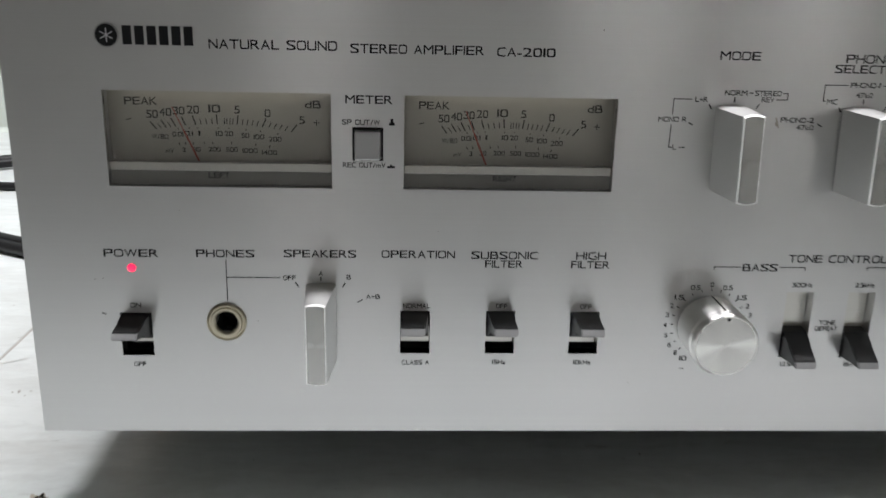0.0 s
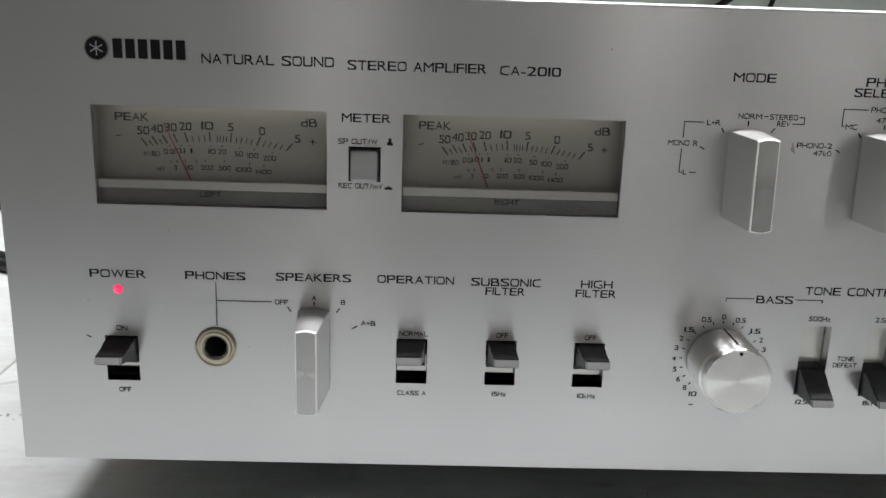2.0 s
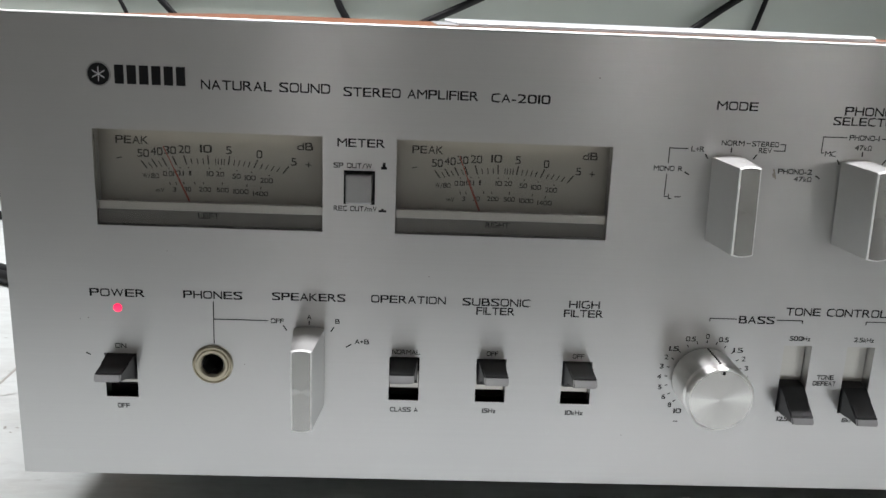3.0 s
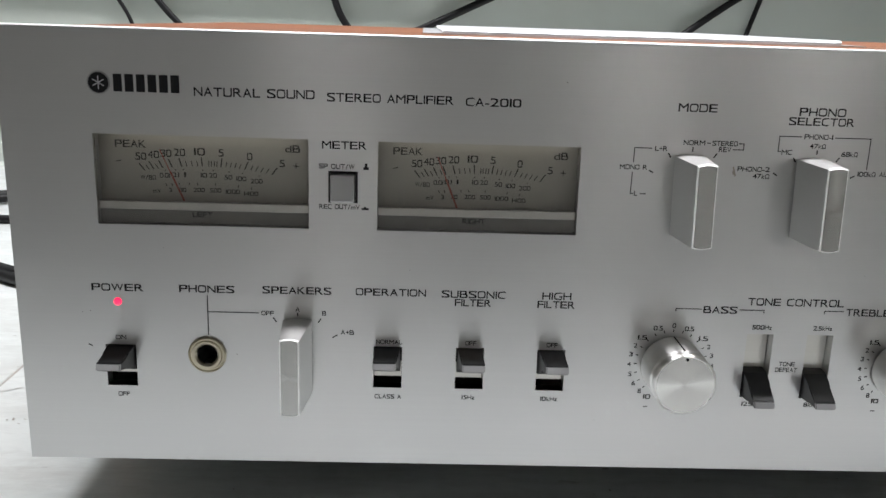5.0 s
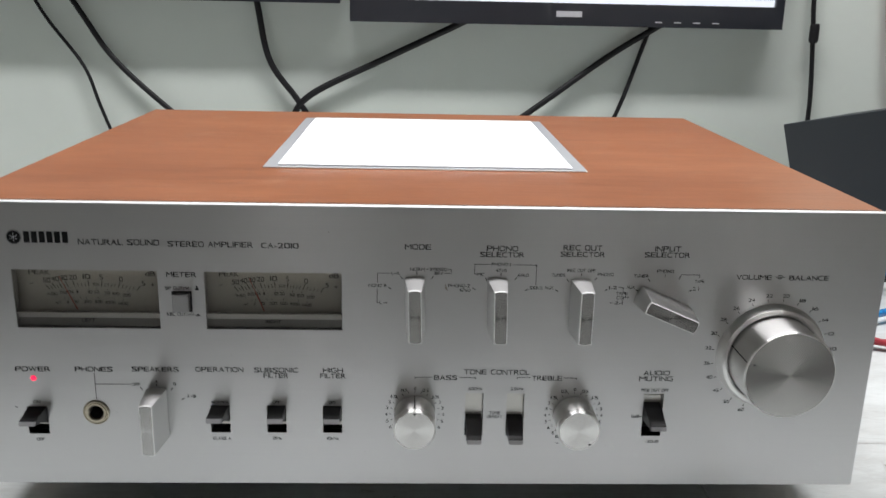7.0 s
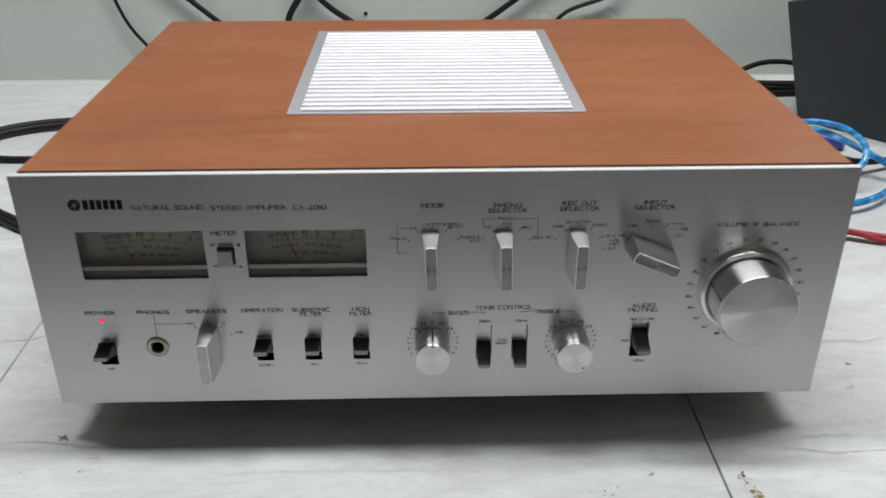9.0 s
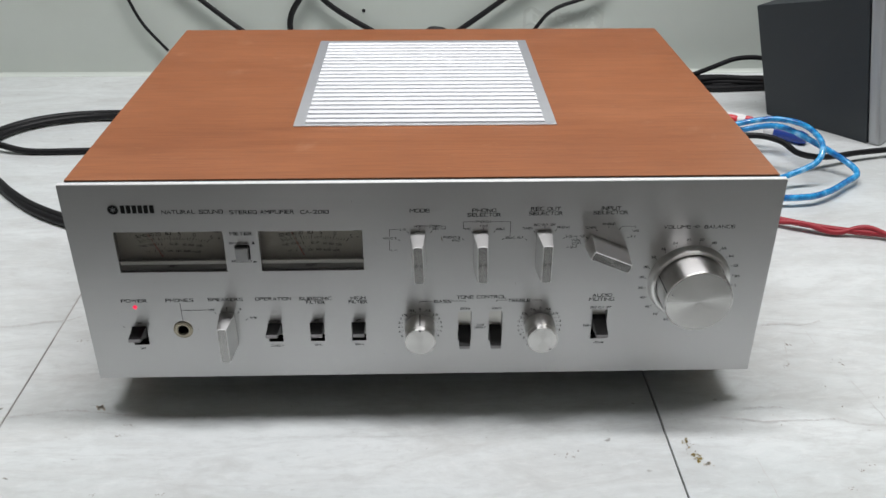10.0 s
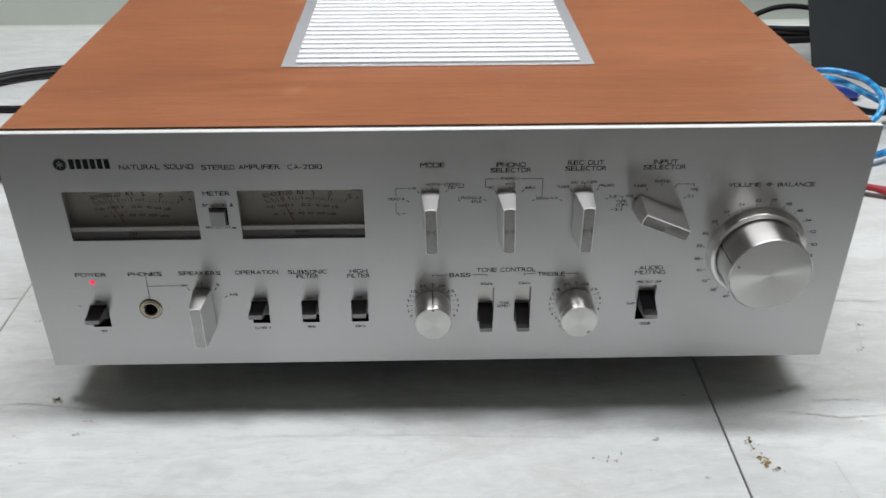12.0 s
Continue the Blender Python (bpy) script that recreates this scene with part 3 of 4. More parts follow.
for run in (
    [(-166.0, 87.6), (-166.1, 73.2)], [(-166.0, 81.6), (-148.6, 81.6)],
    [(-17.9, 142.1), (-23.6, 142.1), (-23.6, 137.4)], [(-23.7, 133.8), (-23.8, 126.7), (-22.9, 126.7)], [(-20.6, 126.7), (-18.6, 126.7)],
    [(0.3, 144.3), (1.6, 144.3)], [(11.2, 144.3), (12.7, 144.3), (12.7, 142.3), (9.3, 142.3)],
    [(31.6, 147.2), (24.3, 147.2), (24.3, 142.2), (25.0, 142.2)], [(43.0, 147.1), (54.9, 147.1), (54.9, 136.9)],
    [(4.4, 86.6), (-4.4, 86.6), (-4.4, 85.7)], [(18.0, 86.6), (26.5, 86.6), (26.5, 85.7)],
    [(54.4, 86.8), (47.8, 86.8), (47.8, 85.9)], [(71.9, 86.7), (78.4, 86.7), (78.4, 85.8)],
    [(96.6, 135.9), (98.8, 135.9), (98.8, 133.9)], [(98.9, 129.3), (98.9, 128.0)], [(92.4, 127.7), (94.4, 127.7)],
    [(127.6, 142.9), (136.6, 142.9), (136.6, 141.6)]):
    part("printed_line", strokes(run, width=0.32), INK, L)
for run in (
    [(-143.7, 80.1), (-142.6, 78.4)], [(-135.3, 82.0), (-135.3, 80.6)], [(-127.3, 80.0), (-128.3, 78.4)], [(-121.6, 74.2), (-123.4, 73.1)],
    [(-12.2, 140.6), (-11.3, 139.1)], [(-4.2, 142.9), (-4.2, 141.2)], [(4.0, 140.9), (3.0, 139.4)], [(-18.2, 134.7), (-16.7, 133.9)],
    [(29.7, 140.2), (30.6, 138.7)], [(37.4, 142.9), (37.4, 141.4)], [(45.2, 140.6), (44.2, 139.1)], [(51.2, 134.6), (49.7, 133.8)], [(23.5, 134.9), (25.0, 134.0)],
    [(64.7, 134.4), (66.2, 133.5)], [(70.2, 140.3), (71.1, 138.8)], [(77.4, 143.2), (77.4, 141.8)], [(85.2, 141.1), (84.2, 139.6)], [(91.0, 134.9), (89.6, 134.2)],
    [(111.0, 140.6), (111.9, 139.2)], [(119.2, 143.2), (119.2, 141.8)], [(127.3, 142.6), (126.2, 140.4)], [(133.4, 135.0), (131.9, 134.2)],
    [(105.0, 134.9), (106.4, 134.1)], [(113.0, 65.3), (114.0, 65.3)], [(-207.4, 69.0), (-206.0, 68.3)],
):
    part("printed_tick", strokes(run, width=0.42), INK, L)
# push-button signs
part("printed_sign", strokes([(-113.1, 132.7), (-111.3, 132.7)], [(-112.2, 132.7), (-112.2, 134.4)], width=0.9), INK, L)
part("printed_sign", strokes([(-113.6, 119.0), (-111.2, 119.0)], [(-112.4, 119.0), (-112.4, 119.8)], width=0.7), INK, L)
part("printed_sign", strokes([(174.6, 142.2), (179.8, 142.2)], [(177.2, 143.4), (177.2, 141.0)], [(176.2, 143.0), (178.2, 143.0), (178.2, 141.4), (176.2, 141.4), (176.2, 143.0)], width=0.3), INK, L)

# emblem and maker's word as plain shapes
part("emblem", lathe([(0, -0.0003), (0.0031, -0.0003), (0.0034, 0.0), (0, 0.0)], 40), INK, L, "black round emblem", at=pose(-0.1981, 0, 0.1583))
part("emblem_ring", lathe([(0.0033, -0.0001), (0.0033, -0.0004), (0.0036, -0.0004), (0.0037, -0.0001)], 40), CAP, L, at=pose(-0.1981, 0, 0.1583))
part("emblem_spokes", strokes(*[[(2.1 * math.cos(a), 2.1 * math.sin(a)), (-2.1 * math.cos(a), -2.1 * math.sin(a))] for a in (math.pi / 2, math.pi / 6, 5 * math.pi / 6)], width=0.3, y=-0.36), GREY_PRINT, L, at=pose(-0.1981, 0, 0.1583))
for k in range(6):
    x = -193.4 + k * 3.66
    part("nameplate_bar", boxes(((x) * MM, (x + 2.7) * MM, -0.0002, 0, 0.1556, 0.1612)), INK, L)

# specks, a scratch and a smudge on the panel
random.seed(21)
for x, z, size in ((-47.2, 162.6, 0.32), (-156.4, 66.2, 0.28), (-208.6, 80.6, 0.25), (-206.0, 81.0, 0.22), (-112.0, 90.6, 0.25), (-97.0, 98.0, 0.2), (148.0, 60.0, 0.22), (60.0, 100.0, 0.2), (-30.0, 44.0, 0.2), (-180.0, 104.0, 0.2), (200.0, 70.0, 0.22), (96.0, 48.0, 0.18)):
    bm = bmesh.new()
    bm.faces.new([bm.verts.new(((x + size * random.uniform(0.5, 1.1) * math.cos(a)) * MM, -0.00004, (z + size * random.uniform(0.4, 1.0) * math.sin(a)) * MM)) for a in (6.283 * k / 7 for k in range(7))])
    part("speck", bm, SPECK, L)
part("smudge", strokes([(10.0, 136.4), (10.5, 135.0), (10.9, 133.6)], [(9.9, 135.2), (10.3, 133.9)], width=0.5, y=-0.03), SMUDGE, L, "faint brown smudge")

# scales round the knobs
def scale_marks(cx, cz, r0, r1, angles, width=0.35):
    return strokes(*[[(cx + r0 * math.cos(radians(a)), cz + r0 * math.sin(radians(a))), (cx + r1 * math.cos(radians(a)), cz + r1 * math.sin(radians(a)))] for a in angles], width=width)


for cx in (-4.4, 78.0):
    part("printed_scale", scale_marks(cx, 65.9, 12.0, 13.0, [90 + k * s for k in (0, 15, 30, 45, 60, 75, 90, 105, 120, 135) for s in ((1, -1) if k else (1,))]), INK, L)
    for text, a in (("0", 0), ("0.5", 22), ("1.5", 47), ("2", 62), ("3", 76), ("4", 91), ("5", 106), ("6", 121), ("8", 136), ("10", 150)):
        for s in ((1, -1) if a else (1,)):
            r = 14.4
            middle(text, cx + s * r * math.sin(radians(a)) * 1.02, 65.9 + r * math.cos(radians(a)), 1.6, L, width={1: 1.2, 2: 2.6, 3: 3.3}[len(text)], bold=0.05)
    middle("dB", cx + 1.2, 50.4, 1.6, L, width=3.0)
    part("printed_sign", strokes([(cx - 8.4, 49.6), (cx - 6.8, 49.6)]), INK, L)

VCX, VCZ = 177.4, 100.0
VOLUME = [("60", 232), ("50", 218.5), ("45", 205), ("40", 192.5), ("36", 181), ("32", 173), ("30", 158.5), ("28", 143.5), ("26", 128.5), ("24", 113.5), ("22", 97.5), ("20", 82.5), ("18", 66.5), ("16", 52), ("14", 37), ("12", 22), ("10", 7), ("5", -6)]
for text, a in VOLUME:
    if text == "36":
        a = 187.8
    elif text == "40":
        a = 202
    elif text == "45":
        a = 217
    elif text == "50":
        a = 232.5
    elif text == "60":
        a = 249
    middle(text, VCX + 32.6 * math.cos(radians(a)), VCZ + 32.6 * math.sin(radians(a)), 1.7, L, width=3.2 if len(text) > 1 else 1.5, bold=0.05)
part("printed_scale", scale_marks(VCX, VCZ, 29.3, 30.6, [-6 + 15.0 * k for k in range(18)], 0.4), INK, L)

# ---- meters
TICKS = [362, 378, 394, 409, 425, 443, 457, 490, 508, 527, 545, 561, 584, 592, 602, 611, 625, 642, 657, 673, 689, 708, 728, 745, 763, 781, 802]
LONG = {362, 394, 425, 457, 490, 561, 625, 708, 802}


DIAL_Y, EYE_POINT, PUSH = 0.0108, Vector((-0.102, -0.265, 0.172)), 1.0178


def meter(x0, x1, word, needle_shift):
    xc, k = (x0 + x1) / 2, (x1 - x0) / 70.0
    z0, z1, D = 111.8, 141.8, 6.0
    hx0, hx1, hz0, hz1 = x0 * MM, x1 * MM, z0 * MM, z1 * MM
    body = part("meter", boxes((hx0 - 0.006, hx1 + 0.006, DIAL_Y + 0.0012, 0.018, hz0 - 0.003, hz1 + 0.005)), CAVITY, amp, "analog level meter with pale dial")
    part("bezel", plate_with_holes(hx0 - 0.0065, hx1 + 0.0065, hz0 - 0.003, hz1 + 0.005, 0.0052, DIAL_Y - 0.0002, [(hx0 - 0.0055, hx1 + 0.0055, hz0 - 0.0012, hz1 + 0.0038)]), CAVITY, body)
    part("dial", boxes((hx0 - 0.006, hx1 + 0.006, DIAL_Y, DIAL_Y + 0.0012, hz0 - 0.002, hz1 + 0.004)), DIAL, body)
    # hidden glowing strip, added to lighten the dial towards its top
    part("dial_lamp", boxes((hx0 + 0.004, hx1 - 0.004, 0.0062, 0.0088, hz1 + 0.0022, hz1 + 0.0036), bevel=0.0004), DIAL_GLOW, body, "unseen glowing strip added to brighten the dial top")
    part("trim_bar", boxes((hx0 + 0.0001, hx1 - 0.0001, 0.0016, 0.0036, 0.1166, 0.1194), bevel=0.0004), SLIDE, body, "silver trim bar")
    part("lower_plate", boxes((hx0 + 0.0001, hx1 - 0.0001, 0.0025, 0.0035, hz0 + 0.0001, 0.1166)), LOWER, body)
    y = D - 0.1

    def X(p):
        return xc + (-186.7 + (p - 362) * 0.0964 + 166.2) * k

    def Z(x):
        return 130.9 - 0.0045 * ((x - xc) / k) ** 2

    px, pz = xc + 0.6, 102.0
    runs_long, runs_short = [], []
    for p in TICKS:
        x = X(p)
        z = Z(x)
        d = Vector((x - px, z - pz)).normalized()
        n = 3.0 if p in LONG else 1.9
        (runs_long if p in LONG else runs_short).append([(x, z), (x + d.x * n, z + d.y * n)])
    part("scale_marks", strokes(*runs_long, width=0.42, y=y), INK_GREY, body)
    part("scale_marks", strokes(*runs_short, width=0.30, y=y), INK_GREY, body)
    ink = dict(mat=INK_GREY, y=y, bold=0.04)
    for text, p, z in (("50", 350, 133.8), ("40", 394, 134.5), ("30", 437, 135.0), ("20", 484, 135.4), ("10", 553, 135.8), ("5", 627, 135.6), ("0", 726, 134.6), ("5", 838, 132.6)):
        middle(text, X(p), z, 2.4, body, width=(3.7 if len(text) > 1 else 1.8) * k, **ink)
    for text, p, z, w in (("W/8\u03a9", 372, 126.7, 5.2), ("0.01", 430, 127.5, 3.4), ("0.1", 466, 127.8, 2.6), ("1", 500, 127.9, 0.7), ("10", 565, 127.9, 2.2), ("20", 597, 127.9, 2.6), ("50", 650, 127.4, 2.6), ("100", 695, 127.0, 3.4), ("200", 748, 126.3, 4.0)):
        middle(text, X(p), z, 1.5, body, width=w * k, **ink)
    for text, p, z, w in (("mV", 400, 122.2, 2.6), ("3", 447, 122.5, 1.0), ("30", 490, 122.7, 2.2), ("200", 547, 122.8, 3.8), ("500", 604, 122.8, 3.8), ("1000", 664, 122.5, 4.8), ("1400", 728, 122.0, 4.8)):
        middle(text, X(p), z, 1.4, body, width=w * k, **ink)
    dots = [(432, 129.2), (468, 129.5), (495, 129.6), (562, 129.6), (598, 129.6), (653, 129.2), (700, 128.8), (757, 128.0)]
    part("scale_dots", strokes(*[[(X(p) - 0.2, z), (X(p) + 0.2, z)] for p, z in dots], width=0.4, y=y), INK_GREY, body)
    marks = [(435, 124.3), (455, 124.4), (480, 124.6), (515, 124.7), (543, 124.8), (604, 124.8), (683, 124.4), (728, 123.8)]
    part("scale_dots", strokes(*[[(X(p), z - 0.4), (X(p) + (p - 600) * 0.002, z + 0.5)] for p, z in marks], width=0.3, y=y), INK_GREY, body)
    letters("PEAK", xc - 30.0 * k, xc - 19.8 * k, 136.7, 2.4, body, **ink)
    letters("dB", xc + 26.4 * k, xc + 31.4 * k, 136.4, 2.4, body, **ink)
    part("scale_sign", strokes([(xc + 29.0 * k, 131.9), (xc + 31.0 * k, 131.7)], [(xc + 30.0 * k, 132.8), (xc + 30.0 * k, 130.9)], [(xc - 30.0 * k, 131.9), (xc - 28.2 * k, 132.3)], width=0.3, y=y), INK_GREY, body)
    w = 3.3 if word == "LEFT" else 4.0
    letters(word, xc - (1.0 + w) * k, xc + (w - 1.0) * k, 114.3, 1.7, body, mat=INK, y=2.3, bold=0.06)
    a, c = (xc - 15.0 * k + needle_shift, 136.4), (xc - 7.4 * k + needle_shift * 0.4, 119.0)
    part("needle", strokes([a, c], width=0.34, y=D - 1.3), NEEDLE, body, "thin red needle")
    part("needle", strokes([(a[0] + (c[0] - a[0]) * 0.42, a[1] + (c[1] - a[1]) * 0.42), c], width=0.62, y=D - 1.25), NEEDLE, body)
    for ob in body.children:  # seat the print on the deeper dial
        if ob.name.split(".")[0] in ("scale_marks", "scale_dots", "scale_sign", "lettering", "needle") and ob.data.vertices[0].co.y > 0.003:
            for v in ob.data.vertices:
                v.co = EYE_POINT + (v.co - EYE_POINT) * PUSH
    pane = part("glass", boxes((hx0 + 0.0002, hx1 - 0.0002, 0.0004, 0.0012, hz0 + 0.0002, hz1 - 0.0002)), GLASS, body, "clear window")
    pane.visible_shadow = False


meter(-201.2, -131.2, "LEFT", 0.0)
meter(-108.4, -41.2, "RIGHT", 0.6)

# ---- meter button
button = part("push_button", boxes((-0.1244, -0.1151, 0.0055, 0.012, 0.1212, 0.1314)), CAVITY, amp, "small grey push button")
part("button_cap", boxes((-0.12375, -0.11575, -0.0042, 0.007, 0.1217, 0.1308), bevel=0.0006), CAP, button)
part("button_frame", plate_with_holes(-0.1246, -0.1149, 0.1210, 0.1316, -0.0003, 0.0, [(-0.1240, -0.1155, 0.1216, 0.1310)]), INK, button)

# ---- lamp and jack
led = part("power_lamp", lathe([(0, -0.0012), (0.0008, -0.0010), (0.0014, -0.0002), (0.0014, 0.003), (0, 0.003)], 24), LED, amp, "glowing red indicator lamp", smooth=True, at=pose(-0.1965, 0, 0.0846))
jack = part("phones_jack", lathe([(0.0036, 0.012), (0.0036, -0.0006), (0.0042, -0.0012), (0.0050, -0.0012), (0.0053, -0.0006), (0.0058, -0.0006), (0.0061, -0.0010), (0.0066, -0.0006), (0.0066, 0.0)], 48), BRASS, amp, "nickel headphone socket ring", smooth=True, at=pose(-0.1667, 0, 0.0660))
part("jack_hole", lathe([(0.0036, 0.0005), (0.0034, 0.011), (0, 0.011)], 32), CAVITY, jack)


# ---- lever switches
def lever_switch(hole, root, tip, plate, label, lean=0.0):
    """root, plate: z from and to; tip: z from and to at the outer end, all in millimetres."""
    x0, x1, z0, z1 = hole
    house = bmesh.new()
    box(house, (x0 - 1) * MM, (x1 + 1) * MM, 0.0105, 0.0125, (z0 - 1) * MM, (z1 + 1) * MM)
    for a in ((x0 - 1, x0 - 0.05, z0 - 1, z1 + 1), (x1 + 0.05, x1 + 1, z0 - 1, z1 + 1), (x0 - 0.05, x1 + 0.05, z0 - 1, z0 - 0.05), (x0 - 0.05, x1 + 0.05, z1 + 0.05, z1 + 1)):
        box(house, a[0] * MM, a[1] * MM, 0.0051, 0.0105, a[2] * MM, a[3] * MM)
    sw = part("lever_switch", house, CAVITY, amp, label)
    part("slider_plate", boxes(((x0 + 0.2) * MM, (x1 - 0.2) * MM, 0.0045, 0.0055, plate[0] * MM, plate[1] * MM)), SLIDE, sw)
    xm, hw = (x0 + x1) / 2, (x1 - x0) / 2 - 0.6
    bm = bmesh.new()
    rings = []
    for y, za, zb, h, dx in ((5.0, root[0], root[1], hw, 0), (0.0, root[0] + (tip[0] - root[0]) * 0.25, root[1] + (tip[1] - root[1]) * 0.1, hw, 0), (-5.0, root[0] + (tip[0] - root[0]) * 0.72, root[1] + (tip[1] - root[1]) * 0.5, hw * 0.94, lean * 0.4), (-12.0, tip[0], tip[1], hw * 0.9, lean)):
        slope = 1.3 if y == -12.0 else 0.0
        rings.append([bm.verts.new(((xm + dx + sx * h) * MM, (y + sl * slope) * MM, zz * MM)) for sx, zz, sl in ((-1, za, -0.3), (1, za, -0.3), (1, zb, 0.7), (-1, zb, 0.7))])
    for p, q in zip(rings, rings[1:]):
        for k in range(4):
            bm.faces.new((p[k], p[(k + 1) % 4], q[(k + 1) % 4], q[k]))
    bm.faces.new(rings[0]), bm.faces.new(rings[-1])
    bmesh.ops.recalc_face_normals(bm, faces=bm.faces[:])
    bmesh.ops.bevel(bm, geom=[e for e in bm.edges if all(v.co.y < -0.004 for v in e.verts)], offset=0.0004, segments=2, affect="EDGES")
    lever = part("lever", bm, LEVER, sw, "charcoal grey lever with pale end")
    lever.data.materials.append(LEVER_END)
    for face in lever.data.polygons:
        if face.normal.y < -0.7 and face.center.y < -0.011:
            face.material_index = 1
    return sw


lever_switch(HOLES[3], (58.5, 68.6), (64.0, 66.4), (57.0, 62.0), "power switch lever set to on", -0.6)
lever_switch(HOLES[4], (59.5, 69.8), (66.0, 68.6), (57.5, 63.0), "operation switch lever set up", -0.8)
lever_switch(HOLES[5], (59.5, 69.9), (66.0, 68.6), (57.5, 63.0), "subsonic filter lever set up", 0.8)
lever_switch(HOLES[6], (59.5, 69.8), (66.0, 68.6), (57.5, 63.0), "high filter lever set up", 0.6)
lever_switch(HOLES[7], (54.2, 64.0), (55.0, 57.3), (60.0, 77.5), "bass turnover lever set down", -0.3)
lever_switch(HOLES[8], (54.2, 64.0), (55.0, 57.3), (60.0, 77.6), "treble turnover lever set down", -0.3)
lever_switch(HOLES[9], (63.0, 71.5), (62.8, 65.2), (71.0, 75.5), "muting lever set to the middle", 0.6)


# ---- bar knobs
def bar_knob(x, z, angle, label):
    """A tapered bar with arched ends, its length upright at angle 0."""
    at = pose(x * MM, 0, z * MM, 0, angle, 0)
    n = 8

    def ring(bm, hw, hl, y):
        pts = []
        for s in (1, -1):
            for k in range(n + 1):
                u = s * hw * (1 - 2 * k / n)
                arch = hl - (hl * 0.042) * (u / hw) ** 2
                pts.append(bm.verts.new((u * MM, y * MM, s * arch * MM)))
        return pts

    bm = bmesh.new()
    rings = [ring(bm, *r) for r in ((4.3, 13.3, -0.3), (4.9, 13.9, -0.8), (4.9, 13.9, -2.0), (3.25, 13.7, -20.45))]
    for p, q in zip(rings, rings[1:]):
        for k in range(len(p)):
            m = (k + 1) % len(p)
            bm.faces.new((p[k], p[m], q[m], q[k]))
    bm.faces.new(rings[0]), bm.faces.new(rings[-1])
    knob = part("bar_knob", bm, KNOB, amp, label, smooth=True, at=at)
    bm = bmesh.new()
    rim = [ring(bm, 2.83, 13.3, -20.80), ring(bm, 2.8, 13.28, -20.9)]
    for k in range(len(rim[0])):
        m = (k + 1) % len(rim[0])
        bm.faces.new((rim[0][k], rim[0][m], rim[1][m], rim[1][k]))
    bm.faces.new(rim[1])
    part("knob_face", bm, SPUN_FACE, knob, "spun metal end face")
    bm = bmesh.new()
    rim = [ring(bm, 3.27, 13.72, -20.40), ring(bm, 2.87, 13.34, -20.88), ring(bm, 2.7, 13.2, -20.86)]
    for p, q in zip(rim, rim[1:]):
        for k in range(len(p)):
            m = (k + 1) % len(p)
            bm.faces.new((p[k], p[m], q[m], q[k]))
    part("knob_rim", bm, KNOB_RIM, knob, "chamfered rim, whitened for its glint")
    return knob


bar_knob(-135.3, 66.2, 0, "silver bar knob set to A")
bar_knob(-4.9, 126.6, -1.5, "silver bar knob set upright")
bar_knob(36.0, 126.6, -1.5, "silver bar knob set upright")
bar_knob(77.2, 126.6, 0, "silver bar knob set upright")
bar_knob(118.6, 127.5, -67.0, "silver bar knob turned to one side")


# ---- round knobs
def round_knob(x, z, radius, depth, label, dot, waist=0.945):
    r = radius * MM
    d = depth * MM
    knob = part("round_knob", lathe([(r * 0.9, -0.0004), (r * 0.98, -0.0008), (r, -0.0016), (r * 1.0, -d * 0.76), (r * waist, -d * 0.79), (r * waist, -d + 0.0012), (r, -d + 0.0007), (r - 0.0005, -d), (r - 0.0009, -d), (r - 0.0009, -d + 0.001), (0, -d + 0.001)], 96), ROUND, amp, label, smooth=True, at=pose(x * MM, 0, z * MM))
    part("knob_face", lathe([(r - 0.0009, -d + 0.0008), (r - 0.0009, -d - 0.00002), (0, -d - 0.00002)], 96), SPUN, knob, "spun metal end face")
    a = radians(dot)
    part("index_dot", lathe([(0, -0.0001), (0.00055, -0.0001), (0.00055, 0.0001), (0, 0.0001)], 16), INK, knob, at=pose(r * 0.84 * math.cos(a), -d, r * 0.84 * math.sin(a)))
    bm = boxes((-0.00028, 0.00028, -d * (0.78 if waist < 1 else 0.96), -0.0015, r - 0.0002, r + 0.00012))
    part("index_line", bm, INK, knob, at=pose(0, 0, 0, 0, 90 - dot, 0))
    return knob


round_knob(-4.5, 65.9, 10.7, 18.5, "spun silver bass knob", 90)
round_knob(78.0, 65.9, 10.7, 18.5, "spun silver treble knob", -52)
vol = round_knob(VCX, VCZ, 22.6, 25.5, "large spun silver volume knob", 163, 1.0)
ring_knob = part("balance_ring", lathe([(0.0236, -0.0005), (0.0236, -0.0050), (0.0246, -0.0056), (0.0262, -0.0050), (0.0278, -0.0012), (0.0280, 0.0), (0.0236, 0.0)], 96), ROUND, amp, "silver balance ring", smooth=True, at=pose(VCX * MM, 0, VCZ * MM))

